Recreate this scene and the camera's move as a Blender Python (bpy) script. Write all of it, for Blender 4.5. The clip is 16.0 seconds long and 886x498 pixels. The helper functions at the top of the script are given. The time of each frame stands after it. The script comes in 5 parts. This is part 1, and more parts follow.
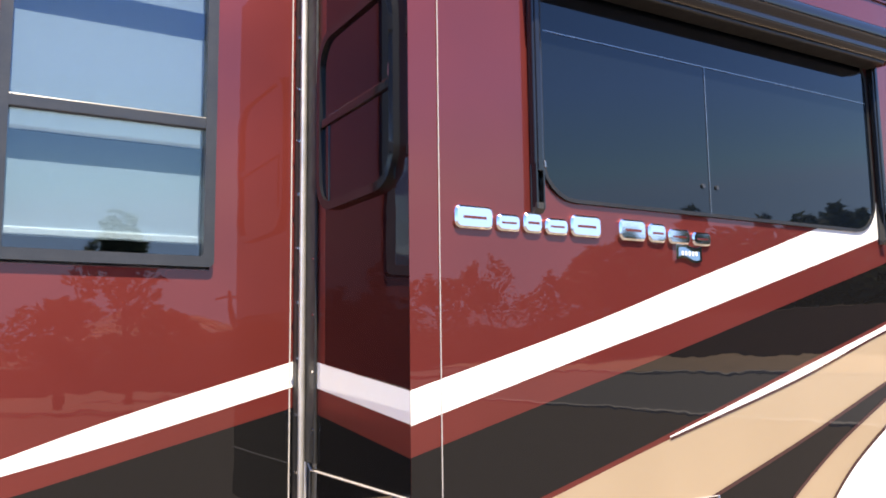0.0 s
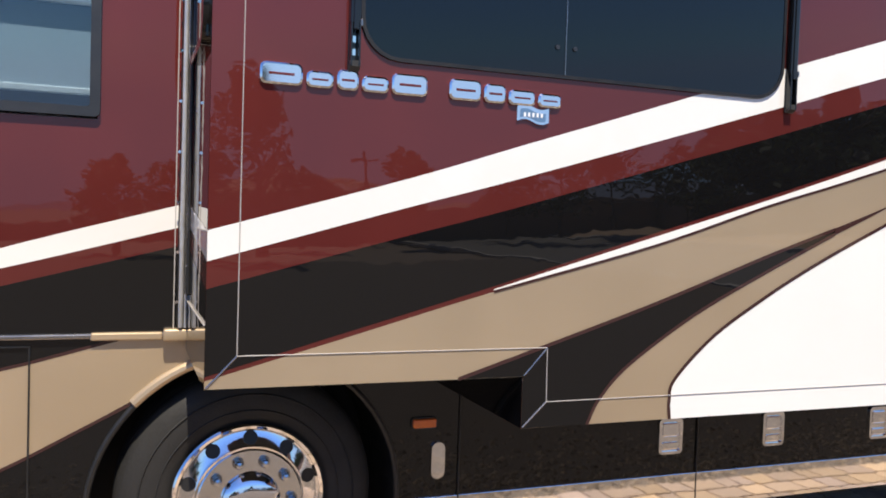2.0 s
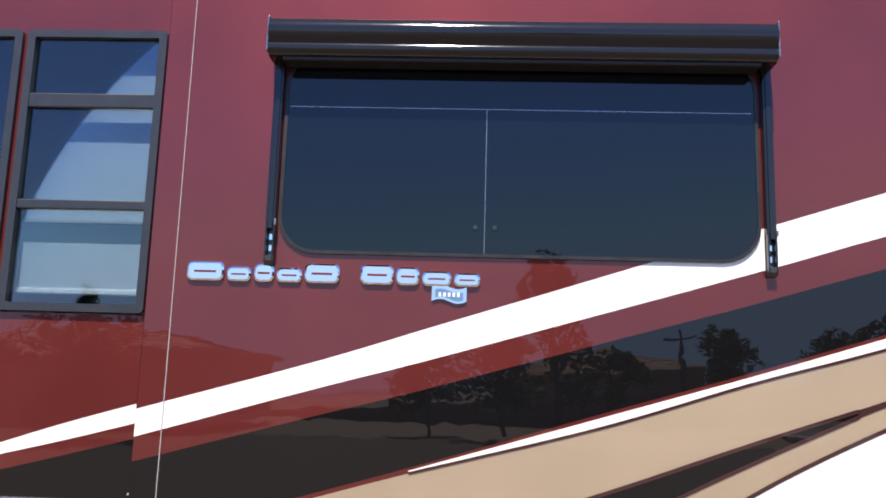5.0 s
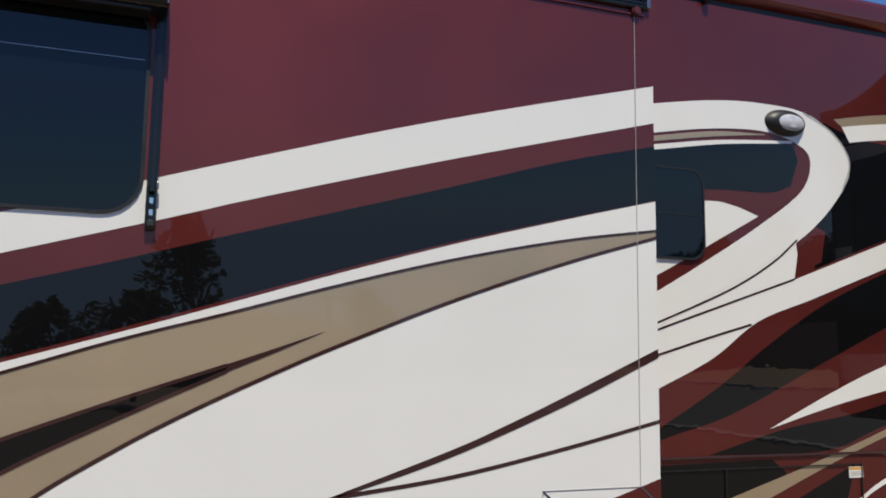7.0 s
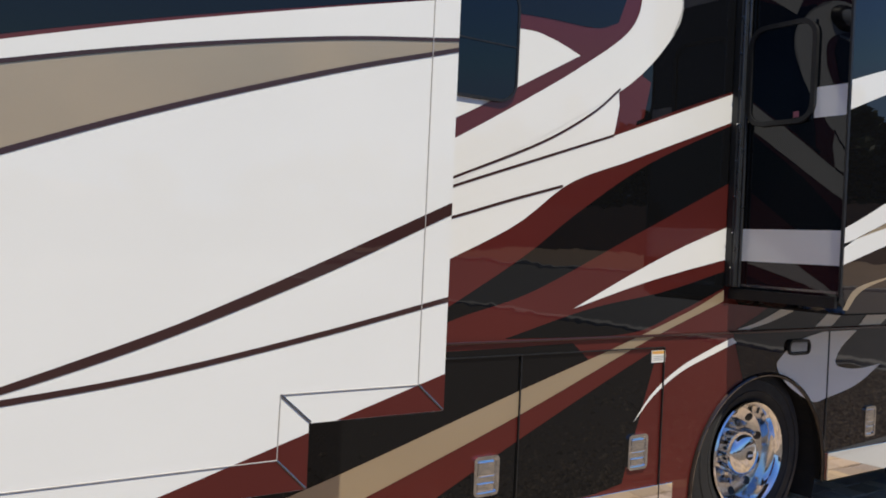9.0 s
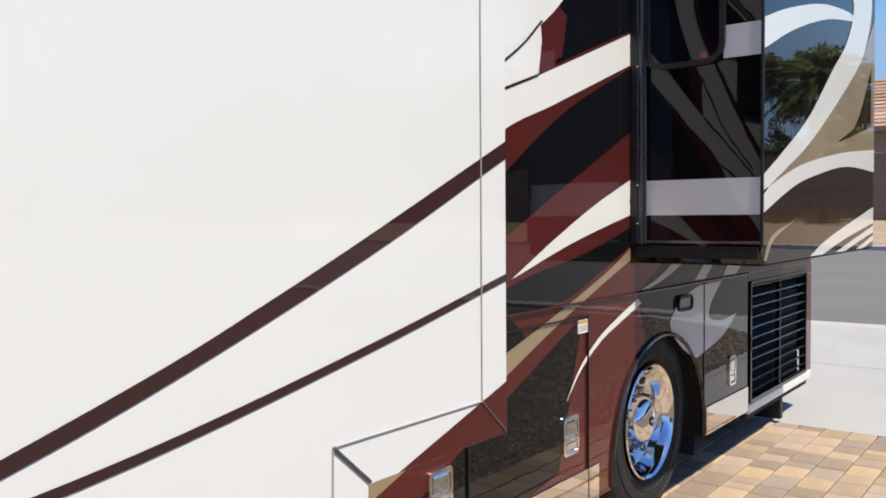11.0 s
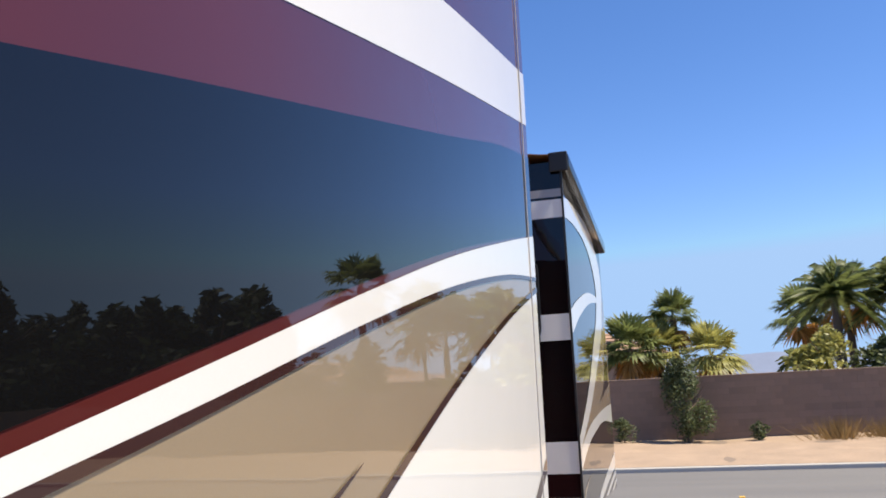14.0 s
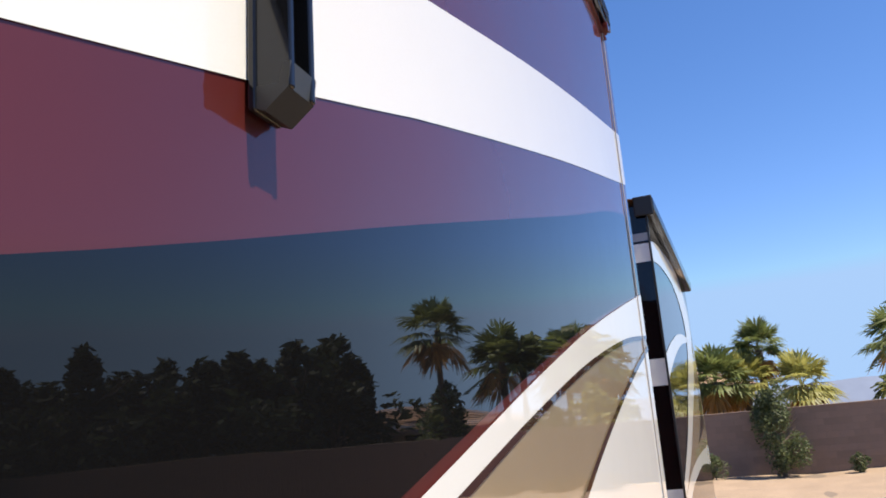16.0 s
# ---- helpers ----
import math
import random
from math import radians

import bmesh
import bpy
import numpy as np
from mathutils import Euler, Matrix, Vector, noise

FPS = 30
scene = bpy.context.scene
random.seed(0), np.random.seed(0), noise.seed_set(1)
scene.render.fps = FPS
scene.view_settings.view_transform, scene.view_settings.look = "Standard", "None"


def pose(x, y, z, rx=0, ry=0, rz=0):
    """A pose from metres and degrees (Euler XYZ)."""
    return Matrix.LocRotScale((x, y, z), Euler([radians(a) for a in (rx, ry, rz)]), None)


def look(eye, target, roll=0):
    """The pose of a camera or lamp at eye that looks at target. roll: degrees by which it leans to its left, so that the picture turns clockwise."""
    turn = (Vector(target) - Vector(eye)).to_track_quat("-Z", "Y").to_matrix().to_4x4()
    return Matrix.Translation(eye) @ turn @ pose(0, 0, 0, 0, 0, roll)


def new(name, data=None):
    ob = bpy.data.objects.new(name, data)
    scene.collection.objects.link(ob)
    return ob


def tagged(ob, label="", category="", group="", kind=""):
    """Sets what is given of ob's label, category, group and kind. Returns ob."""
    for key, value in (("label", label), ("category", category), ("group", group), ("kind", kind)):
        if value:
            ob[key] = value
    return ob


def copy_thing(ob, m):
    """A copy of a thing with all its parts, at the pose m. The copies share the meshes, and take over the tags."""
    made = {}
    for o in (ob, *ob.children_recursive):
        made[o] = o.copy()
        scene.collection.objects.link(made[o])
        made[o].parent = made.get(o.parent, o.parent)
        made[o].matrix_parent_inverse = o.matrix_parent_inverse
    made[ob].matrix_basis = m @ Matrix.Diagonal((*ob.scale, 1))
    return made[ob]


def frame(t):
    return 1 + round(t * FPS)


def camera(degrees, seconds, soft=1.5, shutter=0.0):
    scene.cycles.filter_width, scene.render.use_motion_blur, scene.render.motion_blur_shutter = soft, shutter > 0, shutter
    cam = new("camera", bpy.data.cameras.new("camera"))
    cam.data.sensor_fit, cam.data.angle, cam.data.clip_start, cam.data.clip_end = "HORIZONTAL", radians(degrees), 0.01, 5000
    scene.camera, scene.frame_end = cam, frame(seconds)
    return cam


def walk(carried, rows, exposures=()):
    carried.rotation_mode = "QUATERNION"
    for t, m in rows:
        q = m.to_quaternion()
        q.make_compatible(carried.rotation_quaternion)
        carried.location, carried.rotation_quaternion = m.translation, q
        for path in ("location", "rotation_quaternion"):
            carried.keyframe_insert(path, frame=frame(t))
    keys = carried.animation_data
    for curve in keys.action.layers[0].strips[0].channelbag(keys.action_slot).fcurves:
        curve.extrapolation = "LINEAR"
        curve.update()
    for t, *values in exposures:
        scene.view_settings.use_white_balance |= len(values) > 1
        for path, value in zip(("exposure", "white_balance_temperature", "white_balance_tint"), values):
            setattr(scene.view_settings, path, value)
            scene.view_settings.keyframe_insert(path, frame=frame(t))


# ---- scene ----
cam = camera(55.85, 16.0, soft=1.8)
PATH = [
    (0, (-1.065, -1.989, 1.715), (-0.058, -0.279, 1.963), -0.73),
    (0.5, (-0.842, -2.111, 1.688), (0.164, -0.394, 1.892), -0.18),
    (1, (-0.623, -2.163, 1.688), (0.334, -0.412, 1.814), 0.39),
    (1.5, (-0.442, -2.358, 1.664), (0.405, -0.547, 1.671), 0.99),
    (2, (-0.235, -2.57, 1.676), (0.481, -0.704, 1.603), 1.89),
    (2.5, (0.013, -2.61, 1.621), (0.442, -0.659, 1.519), 2.67),
    (3, (0.255, -2.768, 1.641), (0.247, -0.774, 1.496), 1.78),
    (3.2, (0.358, -2.841, 1.644), (0.201, -0.85, 1.535), 1.38),
    (5.5, (1.368, -2.891, 1.741), (1.39, -0.927, 2.121), 1.49),
    (6, (1.608, -2.932, 1.831), (1.815, -0.982, 2.227), 0.65),
    (6.5, (1.901, -2.972, 1.746), (2.338, -1.058, 2.126), -0.38),
    (7, (2.126, -2.92, 1.719), (2.81, -1.059, 1.977), 0.81),
    (7.5, (2.298, -2.758, 1.666), (3.17, -0.961, 1.773), 3.77),
    (8, (2.468, -2.566, 1.655), (3.463, -0.832, 1.661), 4.64),
    (8.2, (2.55, -2.476, 1.654), (3.562, -0.751, 1.646), 3.91),
    (10.3, (2.775, -1.318, 1.625), (4.204, 0.081, 1.571), 0.93),
    (10.5, (2.764, -1.2, 1.612), (4.251, 0.135, 1.543), 0.46),
    (11, (2.637, -0.987, 1.603), (4.222, 0.231, 1.53), -0.45),
    (11.5, (2.502, -0.842, 1.657), (4.193, 0.226, 1.625), 0.16),
    (12, (2.428, -0.613, 1.714), (4.247, 0.211, 1.829), 0.28),
    (12.5, (2.247, -0.471, 1.759), (4.104, 0.235, 1.992), -0.04),
    (13, (2.035, -0.444, 1.779), (3.911, 0.19, 2.059), -0.59),
    (13.5, (1.909, -0.393, 1.816), (3.792, 0.18, 2.169), -0.69),
    (14, (1.829, -0.354, 1.828), (3.713, 0.151, 2.267), -2.06),
    (14.5, (1.767, -0.332, 1.828), (3.654, 0.124, 2.309), -3.21),
    (15, (1.731, -0.282, 1.828), (3.616, 0.17, 2.322), -1.80),
    (15.5, (1.738, -0.298, 1.873), (3.594, 0.235, 2.392), -3.12),
    (16, (1.725, -0.276, 1.892), (3.537, 0.375, 2.432), -3.98),
]

# the vehicle stands on a drive that falls towards the street
FALL = 4.1
TILT = pose(0, 0, 0, 0, FALL, 0)
EXPOSURES = [(0, 1.5, 7300, 18), (0.5, 1.22, 7150, 18), (1.0, 0.88, 7000, 17), (2.0, 0.5, 6850, 16), (3.2, 0.48, 6850, 16), (5.5, 1.02, 6650, 20), (6.0, 1.05, 6620, 20), (6.5, 0.78, 6600, 16), (7.0, -0.18, 6680, 11),
             (8.2, -0.27, 6660, 11), (10.3, 0.35, 6620, 12), (11.0, 0.25, 6630, 11), (11.5, 0.10, 6620, 10), (12.0, 0.18, 6620, 10), (12.5, 0.26, 6800, 12), (14.5, 0.60, 6980, 14), (15.5, 0.58, 6980, 14), (16.0, 0.58, 6980, 14)]
walk(cam, [(t, TILT @ look(eye, target, roll)) for t, eye, target, roll in PATH], EXPOSURES)

# ---- light ----
SUN_EL = 61.5
world = bpy.data.worlds.new("sky")
scene.world = world
world.use_nodes = True
wn = world.node_tree
sky = wn.nodes.new("ShaderNodeTexSky")
sky.sky_type = "NISHITA"
sky.sun_disc = False
sky.sun_elevation = radians(SUN_EL)
sky.sun_rotation = radians(183)
sky.air_density, sky.dust_density, sky.ozone_density = 0.75, 0.22, 3.0
hue = wn.nodes.new("ShaderNodeHueSaturation")
hue.inputs["Saturation"].default_value = 1.22
tint = wn.nodes.new("ShaderNodeVectorMath")
tint.operation = "MULTIPLY"
tint.inputs[1].default_value = (1.0, 0.955, 1.06)
wn.links.new(sky.outputs[0], hue.inputs["Color"])
wn.links.new(hue.outputs[0], tint.inputs[0])
pale = wn.nodes.new("ShaderNodeVectorMath")
pale.operation = "MINIMUM"
where = wn.nodes.new("ShaderNodeTexCoord")
height = wn.nodes.new("ShaderNodeSeparateXYZ")
rise = wn.nodes.new("ShaderNodeMapRange")
rise.inputs[1].default_value, rise.inputs[2].default_value = 0.12, 0.55
most = wn.nodes.new("ShaderNodeMix")
most.data_type = "RGBA"
most.inputs["A"].default_value, most.inputs["B"].default_value = (1.85, 3.05, 4.9, 1), (6.0, 7.0, 8.0, 1)
wn.links.new(where.outputs["Generated"], height.inputs[0])
wn.links.new(height.outputs["Z"], rise.inputs[0])
wn.links.new(rise.outputs[0], most.inputs["Factor"])
wn.links.new(most.outputs["Result"], pale.inputs[1])
wn.links.new(tint.outputs[0], pale.inputs[0])
wn.links.new(pale.outputs[0], wn.nodes["Background"].inputs[0])
wn.nodes["Background"].inputs[1].default_value = 0.14
sun = new("sun", bpy.data.lights.new("sun", "SUN"))
sun.data.energy, sun.data.angle, sun.data.color = 5.0, radians(0.53), (1.0, 0.955, 0.80)
sun.matrix_world = TILT @ look((0, 0, 0), (0.045, 0.475, -0.88))


# ---- materials ----
def nodes_of(name):
    m = bpy.data.materials.new(name)
    m.use_nodes = True
    return m, m.node_tree, m.node_tree.nodes["Principled BSDF"]


def mat(name, col, rough=0.5, metal=0.0, coat=0.0, vary=0.08, scale=6.0, fine=120.0, bump=0.0, bump_scale=None, rand=0.0, spec=0.5, island=False, thin=0.0, tone=None, stretch=None):
    """A surface with colour that varies at two scales, a rough grain and fine relief."""
    m, nt, b = nodes_of(name)
    N, L = nt.nodes.new, nt.links.new
    tc = N("ShaderNodeTexCoord")
    big, small = N("ShaderNodeTexNoise"), N("ShaderNodeTexNoise")
    big.inputs["Scale"].default_value, small.inputs["Scale"].default_value = scale, fine
    big.inputs["Detail"].default_value = 5
    for n in (big, small):
        L(tc.outputs["Object"], n.inputs["Vector"])
    if stretch:
        mp = N("ShaderNodeMapping")
        mp.inputs["Scale"].default_value = stretch
        L(tc.outputs["Object"], mp.inputs["Vector"]); L(mp.outputs[0], big.inputs["Vector"])
    add = N("ShaderNodeMath"); add.operation = "ADD"
    L(big.outputs[0], add.inputs[0]); L(small.outputs[0], add.inputs[1])
    rng = N("ShaderNodeMapRange")
    rng.inputs[1].default_value, rng.inputs[2].default_value = 0.5, 1.5
    rng.inputs[3].default_value, rng.inputs[4].default_value = 1 - vary, 1 + vary
    L(add.outputs[0], rng.inputs[0])
    fac = rng.outputs[0]
    if rand:
        if island:
            src = N("ShaderNodeNewGeometry").outputs["Random Per Island"]
        else:
            src = N("ShaderNodeObjectInfo").outputs["Random"]
        r2 = N("ShaderNodeMapRange")
        r2.inputs[3].default_value, r2.inputs[4].default_value = 1 - rand, 1 + rand
        L(src, r2.inputs[0])
        mul = N("ShaderNodeMath"); mul.operation = "MULTIPLY"
        L(fac, mul.inputs[0]); L(r2.outputs[0], mul.inputs[1])
        fac = mul.outputs[0]
    mix = N("ShaderNodeVectorMath"); mix.operation = "SCALE"
    mix.inputs[0].default_value = col
    if rand and tone:
        spread = N("ShaderNodeMath"); spread.operation = "MULTIPLY"; spread.inputs[1].default_value = 7.31
        part_of = N("ShaderNodeMath"); part_of.operation = "FRACT"
        hues = N("ShaderNodeMix"); hues.data_type = "RGBA"
        hues.inputs["A"].default_value, hues.inputs["B"].default_value = (*col, 1), (*tone, 1)
        L(src, spread.inputs[0]); L(spread.outputs[0], part_of.inputs[0]); L(part_of.outputs[0], hues.inputs["Factor"])
        L(hues.outputs["Result"], mix.inputs[0])
    L(fac, mix.inputs["Scale"])
    L(mix.outputs[0], b.inputs["Base Color"])
    rr = N("ShaderNodeMapRange")
    rr.inputs[1].default_value, rr.inputs[2].default_value = 0.3, 0.7
    rr.inputs[3].default_value, rr.inputs[4].default_value = rough * 0.85, min(1, rough * 1.15)
    L(big.outputs[0], rr.inputs[0]); L(rr.outputs[0], b.inputs["Roughness"])
    b.inputs["Metallic"].default_value = metal
    b.inputs["Specular IOR Level"].default_value = spec
    b.inputs["Coat Weight"].default_value = coat
    b.inputs["Coat Roughness"].default_value = 0.012
    b.inputs["Coat IOR"].default_value = 1.5
    if thin:
        back = N("ShaderNodeBsdfTranslucent")
        L(mix.outputs[0], back.inputs["Color"])
        both = N("ShaderNodeMixShader")
        both.inputs[0].default_value = thin
        L(b.outputs[0], both.inputs[1]); L(back.outputs[0], both.inputs[2])
        L(both.outputs[0], nt.nodes["Material Output"].inputs["Surface"])
    if bump:
        bp = N("ShaderNodeBump")
        bp.inputs["Strength"].default_value, bp.inputs["Distance"].default_value = 1.0, bump
        src = small
        if bump_scale:
            src = N("ShaderNodeTexNoise"); src.inputs["Scale"].default_value = bump_scale; src.inputs["Detail"].default_value = 3
            L(tc.outputs["Object"], src.inputs["Vector"])
        L(src.outputs[0], bp.inputs["Height"])
        L(bp.outputs[0], b.inputs["Normal"])
        if coat:
            L(bp.outputs[0], b.inputs["Coat Normal"])
    return m


def car_paint(name, col, flake=0.0):
    """Body paint under clear coat, with the slight waviness of large panels; flake: how metallic it is."""
    return mat(name, col, rough=0.32 if not flake else 0.46, metal=flake, coat=1.0, vary=0.035, scale=2.2, fine=700, bump=0.0009, bump_scale=3.2, spec=0.0)


MAROON = car_paint("maroon paint", (0.152, 0.0275, 0.0225), 0.6)
DARKLINE = car_paint("brown outline paint", (0.045, 0.020, 0.019))
BLACK = car_paint("black paint", (0.0052, 0.0052, 0.0056))
# the maroon again, with the shade of the end faces in its colour
SHADEMAROON = car_paint("shaded maroon paint", (0.016, 0.0055, 0.006))
WHITE = car_paint("white paint", (0.78, 0.765, 0.73))
TAN = car_paint("tan paint", (0.51, 0.39, 0.255), 0.6)
BROWN = car_paint("dark brown paint", (0.028, 0.02, 0.017))
GREY = car_paint("grey paint", (0.36, 0.35, 0.34))
SEAL = mat("black rubber", (0.012, 0.012, 0.012), rough=0.45, vary=0.3, scale=20)
TRIM = mat("black anodised aluminium", (0.010, 0.0105, 0.012), rough=0.085, coat=0.0, vary=0.15, scale=8, spec=0.5)
FRAME = mat("window frame metal", (0.026, 0.029, 0.034), rough=0.35, vary=0.2, scale=15)
CHROME = mat("chrome", (0.86, 0.86, 0.87), rough=0.05, metal=1.0, vary=0.03, scale=5)
ALU = mat("polished aluminium", (0.84, 0.84, 0.85), rough=0.065, metal=1.0, vary=0.05, scale=18, bump=0.00015, bump_scale=10)
BRUSHED = mat("brushed aluminium", (0.80, 0.79, 0.78), rough=0.17, metal=1.0, vary=0.06, scale=25, bump=0.0002, bump_scale=40)
NUT = mat("dark chrome nut", (0.42, 0.46, 0.53), rough=0.12, metal=1.0, vary=0.08, scale=40)
STAINLESS = mat("stainless skirt", (0.80, 0.78, 0.75), rough=0.045, metal=1.0, vary=0.04, scale=4, bump=0.0008, bump_scale=4)
RUBBER = mat("tyre rubber", (0.014, 0.0135, 0.013), rough=0.75, vary=0.25, scale=9, fine=90, bump=0.0012)
# near-black, so that hidden backs, wells and undersides carry their shade as colour
DARK = mat("shade-dark parts", (0.012, 0.012, 0.012), rough=0.8, vary=0.3)
BEAD = mat("panel joint sealant", (0.40, 0.37, 0.35), rough=0.4, vary=0.15, scale=30)
STEELTRIM = mat("grey metal trim", (0.30, 0.29, 0.28), rough=0.25, metal=0.9, vary=0.2, scale=12)
AMBER = mat("amber lens", (0.62, 0.13, 0.015), rough=0.15, coat=1.0, vary=0.1, scale=60)
CLEAR = mat("clear lens", (0.55, 0.56, 0.58), rough=0.12, coat=1.0, vary=0.15, scale=50)
FOOT = mat("grey die-cast metal", (0.038, 0.038, 0.036), rough=0.5, vary=0.12, scale=30)
FABRIC = mat("awning fabric", (0.33, 0.16, 0.06), rough=0.9, vary=0.12, scale=5, fine=300, bump=0.0006)
BLIND = mat("window blind", (0.42, 0.48, 0.54), rough=0.85, vary=0.05, scale=3)
PALE = mat("white plastic", (0.78, 0.79, 0.80), rough=0.35, vary=0.05)
LABEL = mat("paper label", (0.75, 0.74, 0.70), rough=0.6, vary=0.06, scale=40)
LABELTOP = mat("label band", (0.65, 0.34, 0.08), rough=0.6, vary=0.06, scale=40)
TINT = mat("tinted glass", (0.003, 0.005, 0.008), rough=0.02, vary=0.05, scale=2, spec=0.5, bump=0.0009, bump_scale=2.0)
STICKER = mat("pink sticker", (0.42, 0.12, 0.14), rough=0.5, vary=0.2, scale=90)
DARKTRIM = mat("dark metal seal trim", (0.10, 0.10, 0.10), rough=0.3, metal=0.8, vary=0.15, scale=14)
SEALMETAL = mat("brushed seal trim", (0.60, 0.58, 0.56), rough=0.42, metal=0.75, vary=0.12, scale=14, bump=0.0006, bump_scale=9)
BLUE = mat("blue enamel", (0.10, 0.20, 0.34), rough=0.3, coat=0.6)

# clear cab glass: a mirror-like skin over what lies behind
GLASS, gt, gb = nodes_of("cab glass")
fre = gt.nodes.new("ShaderNodeFresnel"); fre.inputs[0].default_value = 1.95
tra = gt.nodes.new("ShaderNodeBsdfTransparent"); tra.inputs[0].default_value = (0.51, 0.60, 0.665, 1)
glo = gt.nodes.new("ShaderNodeBsdfGlossy"); glo.inputs["Roughness"].default_value = 0.015
mx = gt.nodes.new("ShaderNodeMixShader")
gt.links.new(fre.outputs[0], mx.inputs[0]); gt.links.new(tra.outputs[0], mx.inputs[1]); gt.links.new(glo.outputs[0], mx.inputs[2])
gt.links.new(mx.outputs[0], gt.nodes["Material Output"].inputs[0])

PAVER = mat("concrete paver", (0.42, 0.30, 0.187), rough=0.85, vary=0.2, scale=9, fine=160, bump=0.003, rand=0.26, tone=(0.34, 0.26, 0.215))
PAVERS = mat("concrete pavers", (0.42, 0.30, 0.187), rough=0.85, vary=0.2, scale=9, fine=160, bump=0.003, rand=0.26, island=True, tone=(0.34, 0.26, 0.215))
SAND = mat("joint sand", (0.20, 0.15, 0.11), rough=0.95, vary=0.2, scale=9, fine=200, bump=0.004)
CONCRETE = mat("broomed concrete", (0.40, 0.39, 0.377), rough=0.8, vary=0.09, scale=1.6, fine=140, bump=0.0015)
ASPHALT = mat("worn asphalt", (0.158, 0.15, 0.143), rough=0.85, vary=0.26, stretch=(1.0, 0.07, 1.0), scale=1.6, fine=110, bump=0.003)
KERB = mat("kerb concrete", (0.46, 0.43, 0.39), rough=0.85, vary=0.12, scale=3)
VERGE = mat("desert verge", (0.37, 0.265, 0.185), rough=0.95, vary=0.3, scale=1.3, fine=30, bump=0.02)
GROUND = mat("desert ground", (0.22, 0.165, 0.125), rough=0.95, vary=0.2, scale=0.4, fine=12, bump=0.02)
GRAVEL = mat("gravel", (0.135, 0.106, 0.083), rough=0.95, vary=0.35, scale=16, fine=70, bump=0.02)
PEBBLE = mat("pebbles", (0.23, 0.18, 0.135), rough=0.9, vary=0.15, scale=30, rand=0.5, island=True)
BLOCK = mat("block wall", (0.235, 0.165, 0.125), rough=0.95, vary=0.10, scale=1.5, fine=60, bump=0.003, rand=0.09)
MORTAR = mat("block mortar", (0.19, 0.14, 0.11), rough=0.95, vary=0.1)
STUCCO = mat("stucco", (0.42, 0.31, 0.23), rough=0.95, vary=0.06, scale=2, fine=80, bump=0.004)
PLASTER = mat("grey plaster", (0.26, 0.255, 0.26), rough=0.9, vary=0.1, scale=2, fine=60, bump=0.003)
TILE = mat("roof tiles", (0.40, 0.24, 0.16), rough=0.9, vary=0.15, scale=3, rand=0.25, island=True)
LEAF = mat("foliage", (0.115, 0.14, 0.06), rough=0.6, vary=0.25, scale=3, rand=0.45, island=True, thin=0.42)
PINE = mat("dark foliage", (0.05, 0.066, 0.034), rough=0.65, vary=0.25, scale=2, rand=0.45, island=True, thin=0.42)
FROND = mat("palm frond", (0.17, 0.20, 0.065), rough=0.5, vary=0.2, scale=4, rand=0.4, island=True, thin=0.42)
YOUNG = mat("yellow palm frond", (0.36, 0.34, 0.10), rough=0.5, vary=0.2, scale=4, rand=0.35, island=True, thin=0.42)
DRYLEAF = mat("dry frond", (0.46, 0.24, 0.07), rough=0.8, vary=0.2, scale=6, rand=0.35, island=True, thin=0.42)
STRAW = mat("dry grass", (0.30, 0.20, 0.09), rough=0.9, vary=0.25, scale=5, rand=0.35, island=True, thin=0.42)
BARK = mat("bark", (0.13, 0.095, 0.07), rough=0.95, vary=0.3, scale=8, fine=60, bump=0.012)
# distance haze is mixed into this blue
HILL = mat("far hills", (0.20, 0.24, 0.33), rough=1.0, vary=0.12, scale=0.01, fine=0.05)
STUDS = mat("road marker", (0.75, 0.45, 0.05), rough=0.5, vary=0.05)


# ---- building helpers ----
from mathutils.geometry import tessellate_polygon


def part(name, bm, material, parent=None, label="", smooth=False):
    me = bpy.data.meshes.new(name)
    bm.normal_update()
    bm.to_mesh(me)
    bm.free()
    me.materials.append(material)
    if smooth:
        me.polygons.foreach_set("use_smooth", [True] * len(me.polygons))
        me.set_sharp_from_angle(angle=radians(35))
    ob = new(name, me)
    ob.parent = parent
    return tagged(ob, label) if label else ob


def block(x0, x1, y0, y1, z0, z1, bevel=0.0, seg=2, bm=None):
    bm = bm or bmesh.new()
    made = bmesh.ops.create_cube(bm, size=1, matrix=Matrix.Translation(((x0 + x1) / 2, (y0 + y1) / 2, (z0 + z1) / 2)) @ Matrix.Diagonal((x1 - x0, y1 - y0, z1 - z0, 1)))
    if bevel:
        vs = set(made["verts"])
        es = [e for e in bm.edges if e.verts[0] in vs and e.verts[1] in vs]
        bmesh.ops.bevel(bm, geom=es, offset=bevel, segments=seg, affect="EDGES", profile=0.5)
    return bm


def spline(pts, n=8):
    """A smooth line through a few points."""
    p = [Vector(q) for q in pts]
    if len(p) < 3:
        return [tuple(q) for q in p]
    out = []
    for i in range(len(p) - 1):
        a = p[i - 1] if i else p[0] * 2 - p[1]
        b, c = p[i], p[i + 1]
        d = p[i + 2] if i + 2 < len(p) else p[-1] * 2 - p[-2]
        for k in range(n):
            t = k / n
            out.append(tuple(0.5 * (2 * b + (c - a) * t + (2 * a - 5 * b + 4 * c - d) * t * t + (3 * b - 3 * c + d - a) * t ** 3)))
    return out + [tuple(p[-1])]


